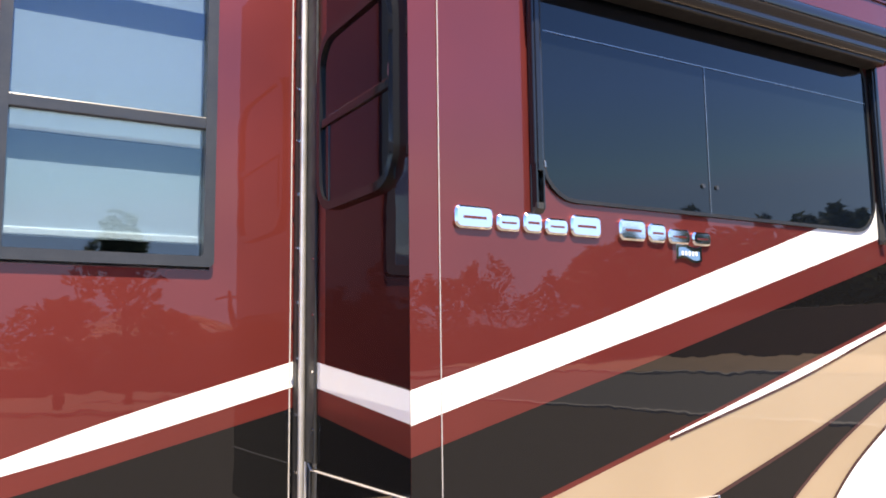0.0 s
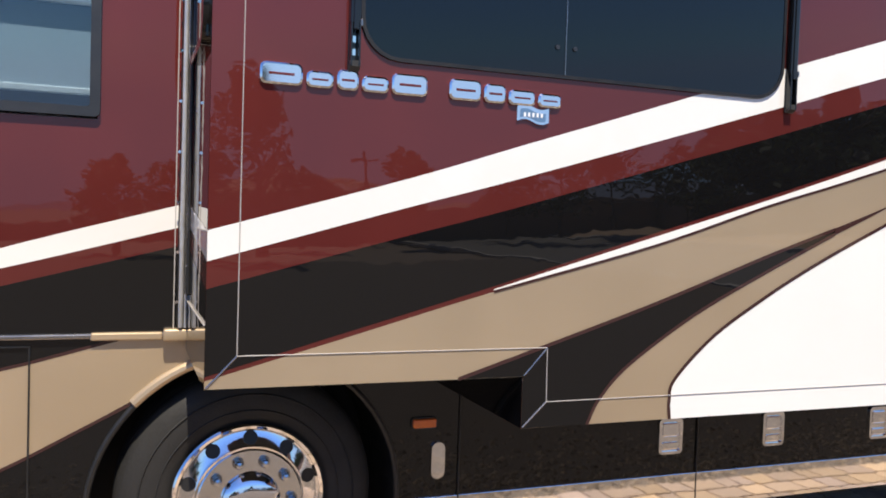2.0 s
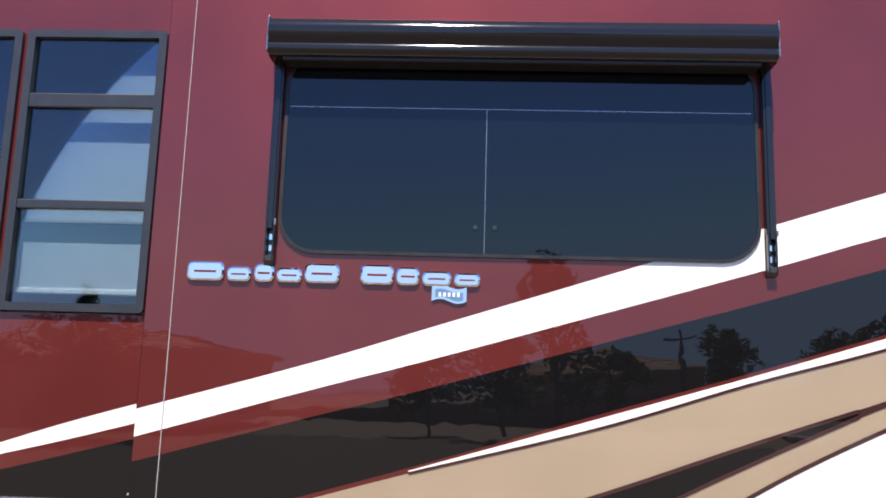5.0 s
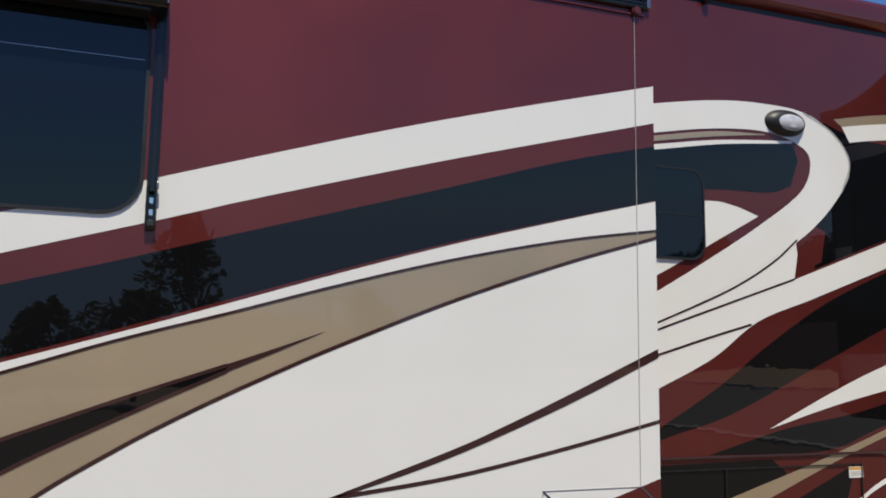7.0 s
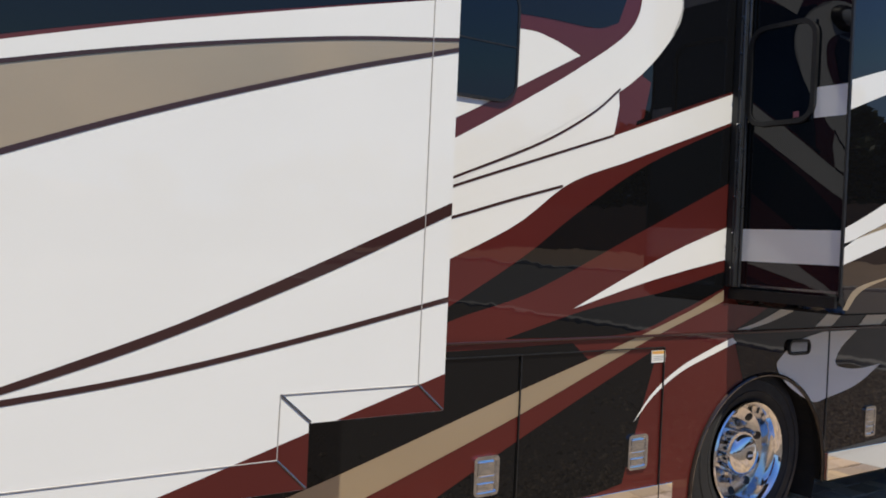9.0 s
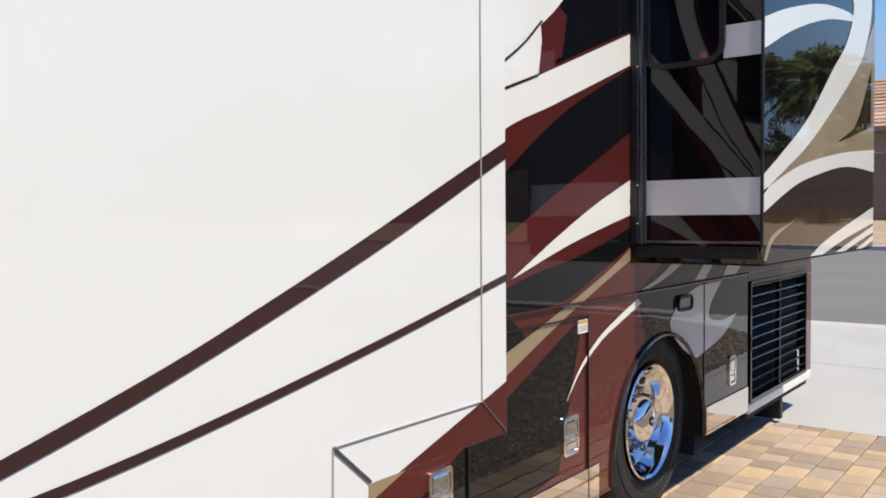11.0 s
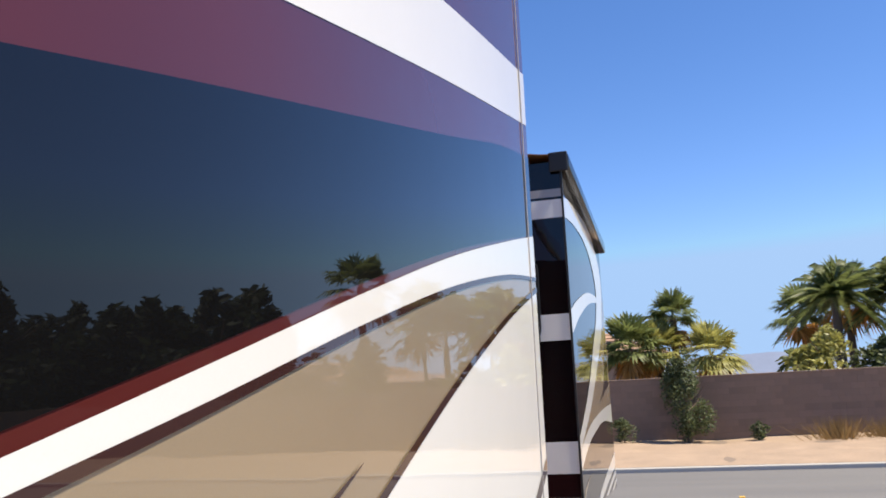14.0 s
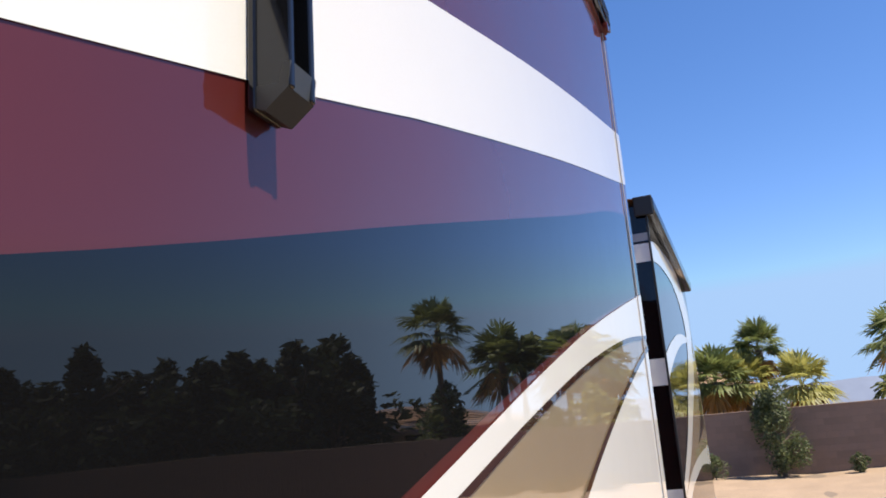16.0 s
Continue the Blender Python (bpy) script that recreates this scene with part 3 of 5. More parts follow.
part("paint_area", sheet([(3.78, 1.141), (SX, 1.252), (SX, 1.141)], -0.003), MAROON, slide)

# raised joints of the edge flange
def bead(pts, w=0.0042):
    bm = bmesh.new()
    for a, b in zip(pts, pts[1:]):
        tube([(a[0], -0.003, a[1]), (b[0], -0.003, b[1])], w / 2, bm, 6)
    return bm


part("panel_joint", bead([(0.094, 3.21), (0.094, 1.239), (1.151, 1.239), (1.154, 1.049), (3.61, 1.049), (3.614, 1.224), (4.046, 1.224), (4.05, 3.21)], 0.0036), BEAD, slide, "pale raised panel joint")
for a, b in (((0.094, 1.239), (0.004, 1.144)), ((1.151, 1.239), (1.064, 1.144)), ((1.154, 1.049), (1.064, 0.964)), ((3.61, 1.049), (3.696, 0.964)), ((3.614, 1.224), (3.704, 1.144)), ((4.046, 1.224), (4.136, 1.144))):
    part("corner_joint", bead([a, b], 0.007), STEELTRIM, slide)
# front end face
def endface(loop, x, layer):
    """A painted area on an end face: loop of (y, z)."""
    bm = bmesh.new()
    bm.faces.new([bm.verts.new((x - 0.001 * layer, y, z)) for y, z in loop])
    bmesh.ops.recalc_face_normals(bm, faces=bm.faces)
    bm.faces.ensure_lookup_table()
    if bm.faces[0].normal.x > 0:
        bm.faces[0].normal_flip()
    return bm


# maroon end face darkened by colour, as it lies in shade
part("paint_area", endface([(0, 1.619), (0.59, 1.685), (0.59, 3.28), (0, 3.28)], 0, 1), SHADEMAROON, slide)
part("paint_area", endface([(0, 1.617), (0.74, 1.70), (0.74, 1.615), (0, 1.529)], 0, 1), WHITE, slide)
part("paint_area", endface([(0, 0.961), (0.81, 0.961), (0.81, 1.138), (0, 1.138)], 1.06, 1), BLACK, slide)
part("paint_area", endface([(0, 1.44), (0.74, 1.53), (0.74, 1.14), (0, 1.14)], 0, 1), BLACK, slide)
part("wiper_seal", block(-0.012, 0.0, 0.655, 0.745, 1.36, 3.2, 0.004), SEAL, slide)
part("panel_joint", tube([(-0.004, 0.73, 3.2), (-0.004, 0.73, 1.36), (-0.004, 0.70, 1.335), (-0.004, 0.0, 1.335)], 0.0035, n=6), BEAD, slide)
end_frame = prism_frame(0.05, 0.625, 2.185, 2.80, 0.028, 0.09, -0.022, 0.0)
bmesh.ops.transform(end_frame, matrix=Matrix(((0, 1, 0, 0), (1, 0, 0, 0), (0, 0, 1, 0), (0, 0, 0, 1))), verts=end_frame.verts)
bmesh.ops.recalc_face_normals(end_frame, faces=end_frame.faces)
end_window = part("window", end_frame, TRIM, slide, "black framed sliding window in the slide-out end", True)
part("pane", block(-0.010, -0.004, 0.07, 0.60, 2.205, 2.78), TINT, end_window)
part("divider", block(-0.018, -0.004, 0.075, 0.60, 2.475, 2.505, 0.003), TRIM, end_window)
part("sash_rail", block(-0.014, -0.004, 0.535, 0.555, 2.21, 2.475, 0.003), TRIM, end_window)
part("sticker", block(-0.0125, -0.010, 0.075, 0.10, 2.515, 2.55), STICKER, end_window)
for k in range(4):
    part("screw", disc(0.0, 0.0, 0.0, 0.005, 0.005, 8), CHROME, slide).matrix_local = Matrix.Translation((-0.013, 0.665, 1.47 + 0.19 * k)) @ Matrix.Rotation(radians(90), 4, "Z")
# near-black sheet that paints the shade below the slide-out
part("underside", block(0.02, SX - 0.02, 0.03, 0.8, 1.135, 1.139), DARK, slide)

# top rail of the slide-out
rail = part("topper_rail", block(0.08, 4.105, -0.020, 0.01, 3.205, 3.283, 0.007, 3), TRIM, slide, "black ribbed awning rail", True)
for z in (3.225, 3.243, 3.262):
    part("rib", block(0.085, 4.10, -0.025, -0.018, z - 0.003, z + 0.003, 0.002), TRIM, rail)
part("end_cap", block(4.105, 4.125, -0.022, 0.01, 3.21, 3.28, 0.005), STEELTRIM, rail)
part("end_cap", block(0.06, 0.08, -0.022, 0.01, 3.21, 3.28, 0.005), STEELTRIM, rail)
part("drip_rail", block(0.08, 4.1, -0.008, 0.0, 3.178, 3.184), MAROON, slide)
part("joint_cap", disc(4.055, -0.012, 3.195, 0.022, 0.02, 16, 0.006), MAROON, slide)

# window with its awning
window = part("window", prism(rounded(0.455, 2.125, 2.175, 2.91, 0.13, 8), -0.006, 0.02), TINT, slide, "wide tinted window with black edge")
part("window_edge", prism_frame(0.45, 2.13, 2.17, 2.915, 0.012, 0.12, -0.009, 0.0), SEAL, window)
part("pane_joint", block(0.47, 2.11, -0.0085, -0.004, 2.7035, 2.7065), STEELTRIM, window)
part("pane_joint", block(1.1755, 1.1782, -0.0085, -0.004, 2.18, 2.7035), STEELTRIM, window)
for x in (1.144, 1.212):
    part("window_catch", disc(x, -0.009, 2.275, 0.008, 0.005, 12), FRAME, window)
AW = [(0.0, 2.862), (-0.05, 2.857)]
AW += [(-0.088 + 0.034 * math.cos(radians(a)), 2.887 + 0.03 * math.sin(radians(a))) for a in range(260, 134, -14)]
AW += [(-0.078 + 0.058 * math.cos(radians(a)), 2.95 + 0.055 * math.sin(radians(a))) for a in range(215, 64, -10)]
AW += [(0.0, 2.995)]
bm = bmesh.new()
ends = [[bm.verts.new((x, y, z)) for y, z in AW] for x in (0.402, 2.17)]
for i in range(len(AW)):
    bm.faces.new((ends[0][i - 1], ends[0][i], ends[1][i], ends[1][i - 1]))
bm.faces.new(ends[0]); bm.faces.new(ends[1][::-1])
bmesh.ops.recalc_face_normals(bm, faces=bm.faces)
awning = part("window_awning", bm, TRIM, slide, "black window awning roll with side arms", True)
for x in (0.396, 2.17):
    part("end_cap", block(x, x + 0.006, -0.125, 0, 2.87, 3.0, 0.002), STEELTRIM, awning)
part("fabric_edge", block(0.45, 2.12, -0.10, -0.02, 2.845, 2.861, 0.006), SEAL, awning)
for x in (0.428, 2.158):
    arm = part("arm", block(x - 0.018, x + 0.016, -0.032, -0.003, 2.27, 2.87, 0.004), TRIM, awning)
    part("arm_slide", block(x - 0.009, x + 0.009, -0.037, -0.031, 2.25, 2.86, 0.003), TRIM, arm)
    for sg in (-1, 1):
        part("bracket", block(x + sg * 0.013 - 0.003, x + sg * 0.013 + 0.003, -0.033, -0.002, 2.138, 2.275, 0.0015), TRIM, arm)
    part("bracket", block(x - 0.018, x + 0.016, -0.008, -0.002, 2.127, 2.275, 0.0015), TRIM, arm)
    foot = prism([(-0.002, 2.130), (-0.014, 2.125), (-0.031, 2.138), (-0.033, 2.156), (-0.028, 2.156), (-0.024, 2.142), (-0.002, 2.144)], -0.0165, 0.0165)
    bmesh.ops.transform(foot, matrix=Matrix.Translation((x, 0, 0)) @ Matrix(((0, 1, 0, 0), (1, 0, 0, 0), (0, 0, 1, 0), (0, 0, 0, 1))), verts=foot.verts)
    bmesh.ops.recalc_face_normals(foot, faces=foot.faces)
    part("foot", foot, FOOT, arm, "grey die-cast foot")
    for z in (2.15, 2.185, 2.225):
        part("slot", block(x - 0.006, x + 0.006, -0.0105, -0.008, z - 0.010, z + 0.010), ALU, arm)
    part("release", block(x + 0.013, x + 0.021, -0.036, -0.016, 2.262, 2.285, 0.003), STEELTRIM, arm)

# chrome badge: plain block shapes in place of the lettering
def glyph(x0, x1, z0, z1):
    h = (z1 - z0)
    loop = rounded(x0, x1, z0, z1, min(0.018, h / 3, (x1 - x0) / 3), 4)
    inner = rounded(x0 + 0.006, x1 - 0.006, z0 + 0.006, z1 - 0.006, min(0.014, h / 4, (x1 - x0) / 4), 4)
    g = bmesh.new()
    rings = [[g.verts.new((x, y, z)) for x, z in ring] for ring, y in ((loop, 0.0), (loop, -0.009), (inner, -0.014))]
    for p, q in zip(rings, rings[1:]):
        for i in range(len(p)):
            g.faces.new((p[i - 1], p[i], q[i], q[i - 1]))
    g.faces.new(rings[-1])
    bmesh.ops.recalc_face_normals(g, faces=g.faces)
    return g, (x0 + (x1 - x0) * 0.2, x1 - (x1 - x0) * 0.2, z0 + h * 0.42, z0 + h * 0.54)


for x0, x1, h in ((0.141, 0.27, 0.066), (0.282, 0.366, 0.05), (0.378, 0.447, 0.062), (0.458, 0.545, 0.05), (0.556, 0.676, 0.067), (0.752, 0.865, 0.068), (0.876, 0.955, 0.062), (0.966, 1.065, 0.05), (1.077, 1.165, 0.046)):
    z0 = 2.066
    g, hole = glyph(x0, x1, z0, z0 + h)
    ob = part("badge_block", g, CHROME, slide, "plain chrome badge block", True)
    part("badge_inset", block(hole[0], hole[1], -0.0152, -0.013, hole[2], hole[3], 0.0005), MAROON, ob)
wave = [(1.0 + 0.12 * k / 10, 2.036 + 0.008 * math.sin(2 * math.pi * k / 10)) for k in range(11)]
emblem = part("emblem", prism([(x, z + 0.028) for x, z in wave] + [(x, z - 0.022) for x, z in wave[::-1]], -0.008, 0), CHROME, slide, "small wavy chrome emblem")
part("emblem_field", prism([(x, z + 0.014) for x, z in wave[1:-1]] + [(x, z - 0.014) for x, z in wave[1:-1][::-1]], -0.0095, -0.008), BLUE, emblem)
for k in range(5):
    part("bar", block(1.024 + 0.016 * k, 1.032 + 0.016 * k, -0.0105, -0.009, 2.03, 2.044), PALE, emblem)

# ---- side wall behind the slide-out ----
B = BODY
SW_OUT = [(4.2, 2.99), (4.66, 3.09), (5.07, 3.16), (5.39, 3.183), (5.71, 3.165), (5.93, 3.06), (6.045, 2.90), (5.98, 2.72), (5.72, 2.46), (5.3, 2.21), (4.80, 1.95), (4.2, 1.66)]
SW_IN = [(4.2, 2.83), (4.67, 2.93), (5.08, 3.0), (5.43, 3.02), (5.67, 2.965), (5.75, 2.87), (5.67, 2.69), (5.36, 2.47), (5.0, 2.255), (4.67, 2.07), (4.2, 1.82)]
P(BLACK, rv, B, 1, [(5.86, 3.12), (6.12, 3.05), (6.47, 3.03)], [(5.75, 2.25), (6.1, 2.38), (6.47, 2.51)])
P(MAROON, rv, B, 1.5, [(5.61, 2.42), (5.75, 2.49), (5.84, 2.47)], [(5.59, 2.2), (5.7, 2.25), (5.80, 2.29)])
part("paint_area", sheet(spline(SW_OUT) + spline(SW_IN)[::-1], B - 0.003), WHITE, rv, "white hooked swoosh")
stroke("paint_line", GREY, rv, B, 4, SW_OUT[4:8], 0.01)
P(BLACK, rv, B, 2, [(4.2, 2.76), (4.67, 2.84), (5.12, 2.915), (5.58, 2.965), (5.66, 2.87)], [(4.2, 2.5), (4.67, 2.62), (5.12, 2.66), (5.45, 2.67), (5.60, 2.72)])
P(WHITE, rv, B, 3, [(4.2, 2.80), (4.67, 2.868), (5.12, 2.94), (5.62, 2.985)], [(4.2, 2.77), (4.67, 2.838), (5.12, 2.915), (5.62, 2.97)])
P(TAN, rv, B, 3, [(4.67, 2.915), (5.08, 2.985), (5.43, 3.005)], [(4.67, 2.885), (5.08, 2.955), (5.43, 3.0)])
P(WHITE, rv, B, 2, [(4.2, 2.50), (4.97, 2.585), (5.18, 2.578), (5.363, 2.528)], [(4.2, 1.93), (4.67, 2.155), (5.0, 2.33), (5.363, 2.526)])
LOW = [(4.2, 1.36), (4.65, 1.56), (5.03, 1.735), (5.34, 1.95)]
part("paint_area", sheet(spline([(4.2, 1.68), (4.80, 1.965), (5.3, 2.225), (5.62, 2.40)]) + spline([(5.63, 2.33), (5.615, 2.25), (5.60, 2.182)]) + [(6.47, 2.497), (6.47, 2.345)] + spline([(5.71, 2.072), (5.34, 1.94), (5.03, 1.735), (4.65, 1.56), (4.2, 1.36)]), B - 0.002), WHITE, rv, "white stripes fanning out")
stroke("paint_line", DARKLINE, rv, B, 4, [(4.66, 1.905), (5.15, 2.105), (5.45, 2.27), (5.63, 2.41)], 0.011)
stroke("paint_line", DARKLINE, rv, B, 4, [(4.2, 1.70), (4.66, 1.87), (5.15, 2.035), (5.60, 2.185)], 0.011)
stroke("paint_line", DARKLINE, rv, B, 4, [(4.2, 1.61), (4.65, 1.738), (5.0, 1.842), (5.29, 1.922)], 0.012)
P(BLACK, rv, B, 1, [(4.2, 1.12), (4.68, 1.37), (5.09, 1.60), (5.40, 1.81), (5.85, 2.07), (6.47, 2.33)], [(4.2, 1.14), (4.71, 1.32), (5.14, 1.44), (5.76, 1.71), (6.47, 2.02)])
P(WHITE, rv, B, 2, [(5.395, 1.363), (5.75, 1.52), (6.1, 1.66), (6.47, 1.785)], [(5.395, 1.362), (5.80, 1.47), (6.1, 1.538), (6.47, 1.612)], label="white claw stripe")
P(BLACK, rv, B, 1, [(5.0, 1.234), (5.5, 1.36), (6.0, 1.44), (6.47, 1.55)], [(5.0, 1.232), (5.75, 1.235), (6.1, 1.33), (6.47, 1.46)])
P(TAN, rv, B, 2, [(5.94, 3.15), (6.2, 3.20), (6.47, 3.243)], [(6.0, 3.11), (6.2, 3.145), (6.47, 3.183)])
P(WHITE, rv, B, 2, [(6.0, 3.11), (6.2, 3.145), (6.47, 3.183)], [(6.055, 3.02), (6.2, 3.045), (6.47, 3.083)])
P(BLACK, rv, B, 1, [(3.801, 1.183), (4.2, 1.19), (4.8, 1.19), (5.4, 1.2)], [(3.801, 0.62), (4.22, 0.735), (5.09, 1.0), (5.5, 1.12)])
P(TAN, rv, B, 3, [(3.79, 0.62), (4.22, 0.735), (5.09, 1.0), (5.65, 1.163), (6.2, 1.34), (6.47, 1.45)], [(3.79, 0.468), (4.0, 0.52), (4.28, 0.61), (5.10, 0.893), (5.85, 1.18), (6.47, 1.39)], label="tan diagonal stripe")
P(BLACK, rv, B, 1, [(4.5, 0.50), (5.1, 0.78), (5.6, 1.0), (5.98, 1.16)], [(4.5, 0.468), (5.0, 0.468), (5.5, 0.468), (5.76, 0.50)])
part("paint_area", sheet([(6.57, 1.212), (8.29, 1.212), (8.29, 0.468)] + [(ARCHES[1][0] + 0.606 * math.cos(radians(d)), ARCHES[1][1] + 0.606 * math.sin(radians(d))) for d in range(9, 112, 4)], B - 0.001), BROWN, rv)
P(BROWN, rv, B, 1, [(6.60, 1.24), (7.2, 1.44), (8.3, 1.45), (9.9, 1.45)], [(6.60, 1.229), (7.2, 1.229), (8.3, 1.229), (9.9, 1.229)])
P(WHITE, rv, B, 3, [(5.825, 0.80), (5.95, 0.933), (6.14, 1.048), (6.35, 1.126), (6.56, 1.192)], [(5.825, 0.798), (5.97, 0.925), (6.16, 1.028), (6.38, 1.10), (6.60, 1.165)])
P(WHITE, rv, B, 3, [(6.60, 1.235), (6.82, 1.285), (7.14, 1.40)], [(6.70, 1.235), (6.95, 1.285), (7.33, 1.40)])
FL1 = [(7.42, 1.203), (7.16, 1.153), (6.995, 1.058), (6.98, 1.0), (7.10, 0.892), (7.33, 0.79), (7.48, 0.80), (7.81, 0.865), (8.07, 0.98)]
FL2 = [(7.78, 1.203), (7.62, 1.104), (7.56, 1.03), (7.60, 0.985), (7.80, 0.962), (8.07, 0.98)]
part("paint_area", sheet(spline(FL1) + spline(FL2)[::-1][1:], B - 0.003), WHITE, rv, "pale flame on the engine door")
P(WHITE, rv, B, 3, [(7.33, 1.235), (7.45, 1.31), (7.60, 1.40)], [(7.50, 1.235), (7.62, 1.31), (7.80, 1.40)])
P(WHITE, rv, B, 3, [(7.80, 1.235), (7.9, 1.31), (8.03, 1.40)], [(8.05, 1.235), (8.2, 1.31), (8.44, 1.40)])
P(WHITE, rv, B, 3, [(9.0, 1.30), (9.12, 1.38), (9.25, 1.45)], [(9.05, 1.28), (9.25, 1.36), (9.5, 1.45)])

# dinette window and docking lamp
win2 = part("window", prism(rounded(4.42, 4.985, 2.265, 2.745, 0.09, 6), BODY - 0.012, BODY), TINT, rv, "small dark window with rounded corners")
part("window_edge", prism_frame(4.41, 4.995, 2.255, 2.755, 0.012, 0.08, BODY - 0.015, BODY), SEAL, win2)
part("pane_joint", block(4.43, 4.98, BODY - 0.0145, BODY - 0.01, 2.495, 2.502), SEAL, win2)
bm = revolve([(0.001, -0.05), (0.07, -0.048), (0.10, -0.03), (0.118, 0.0)], (0, 0, 0), 28)
for v in bm.verts:
    v.co = Vector((v.co.x * 1.25, v.co.y, v.co.z * 0.68)) + Vector((5.575, BODY, 3.085))
dock = part("docking_lamp", bm, SEAL, rv, "oval black docking lamp with clear lens", True)
bm = revolve([(0.001, -0.062), (0.05, -0.06), (0.075, -0.046)], (0, 0, 0), 24)
for v in bm.verts:
    v.co = Vector((v.co.x * 1.25, v.co.y, v.co.z * 0.66)) + Vector((5.585, BODY, 3.08))
part("lens", bm, CLEAR, dock, "", True)


def latch(x, z, w=0.135, h=0.175):
    l = part("door_latch", prism_frame(x - w / 2, x + w / 2, z - h / 2, z + h / 2, 0.014, 0.01, BODY - 0.013, BODY), CHROME, rv, "polished paddle latch")
    part("recess", block(x - w / 2 + 0.012, x + w / 2 - 0.012, BODY - 0.005, BODY - 0.003, z - h / 2 + 0.012, z + h / 2 - 0.012), ALU, l)
    part("paddle", block(x - w / 2 + 0.024, x + w / 2 - 0.024, BODY - 0.012, BODY - 0.006, z - 0.002, z + h / 2 - 0.022, 0.006), CHROME, l)
    part("lip", block(x - w / 2 + 0.024, x + w / 2 - 0.024, BODY - 0.010, BODY - 0.005, z - h / 2 + 0.022, z - 0.03, 0.004), CHROME, l)


for x, z in ((-0.725, 0.628), (2.27, 0.655), (2.90, 0.655), (3.625, 0.645), (4.92, 0.643), (5.855, 0.648)):
    latch(x, z)
latch(7.97, 0.62, 0.12, 0.19)
mk = part("side_marker", block(0.94, 1.047, BODY - 0.022, BODY - 0.001, 0.772, 0.812, 0.008, 3), AMBER, rv, "amber side marker lamp", True)
part("bezel", prism_frame(0.934, 1.053, 0.766, 0.818, 0.006, 0.01, BODY - 0.012, BODY), SEAL, mk)
part("grab_plate", prism(rounded(1.03, 1.092, 0.545, 0.705, 0.03), BODY - 0.014, BODY), ALU, rv, "oval polished plate")
lb = part("warning_label", block(5.93, 6.03, BODY - 0.006, BODY, 1.085, 1.145), LABEL, rv, "small white label with orange head")
part("band", block(5.932, 6.028, BODY - 0.0068, BODY - 0.005, 1.128, 1.143), LABELTOP, lb)
for k in range(3):
    part("bar", block(5.94, 6.02, BODY - 0.0068, BODY - 0.005, 1.096 + 0.009 * k, 1.1 + 0.009 * k), GREY, lb)
hd = part("engine_door_handle", prism_frame(7.06, 7.27, 1.075, 1.165, 0.014, 0.025, BODY - 0.02, BODY), SEAL, rv, "black recessed door handle")
part("paddle", block(7.08, 7.25, BODY - 0.012, BODY - 0.004, 1.09, 1.15, 0.006), GREY, hd)
part("door_joint", block(7.475, 7.487, BODY - 0.006, BODY + 0.004, 0.292, 1.21), SEAL, rv)

# wheel arch lips
for cx, cz, ar in ARCHES:
    pts = [(cx + ar * math.cos(radians(a)), BODY - 0.004, cz + ar * math.sin(radians(a))) for a in range(-6, 187, 6)]
    part("arch_lip", tube(pts, 0.013, n=8), SEAL if cx < 1 else BROWN, rv, "", True)
    if cx < 1:
        lip = [(cx + (ar + 0.008) * math.cos(radians(a)), BODY - 0.006, cz + (ar + 0.008) * math.sin(radians(a))) for a in range(100, 137, 4)]
        part("arch_lip", tube(lip, 0.021, n=10), TAN, rv, "tan rolled lip of the wheel opening", True)
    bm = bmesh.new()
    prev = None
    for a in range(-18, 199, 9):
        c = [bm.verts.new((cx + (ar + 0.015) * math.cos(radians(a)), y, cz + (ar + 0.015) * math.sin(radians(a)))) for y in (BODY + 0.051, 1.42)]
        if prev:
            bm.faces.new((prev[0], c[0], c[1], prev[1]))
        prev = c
    # shade-dark lining, and a plate added to keep skylight out
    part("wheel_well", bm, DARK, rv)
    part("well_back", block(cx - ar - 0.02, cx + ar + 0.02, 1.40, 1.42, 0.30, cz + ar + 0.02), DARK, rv)


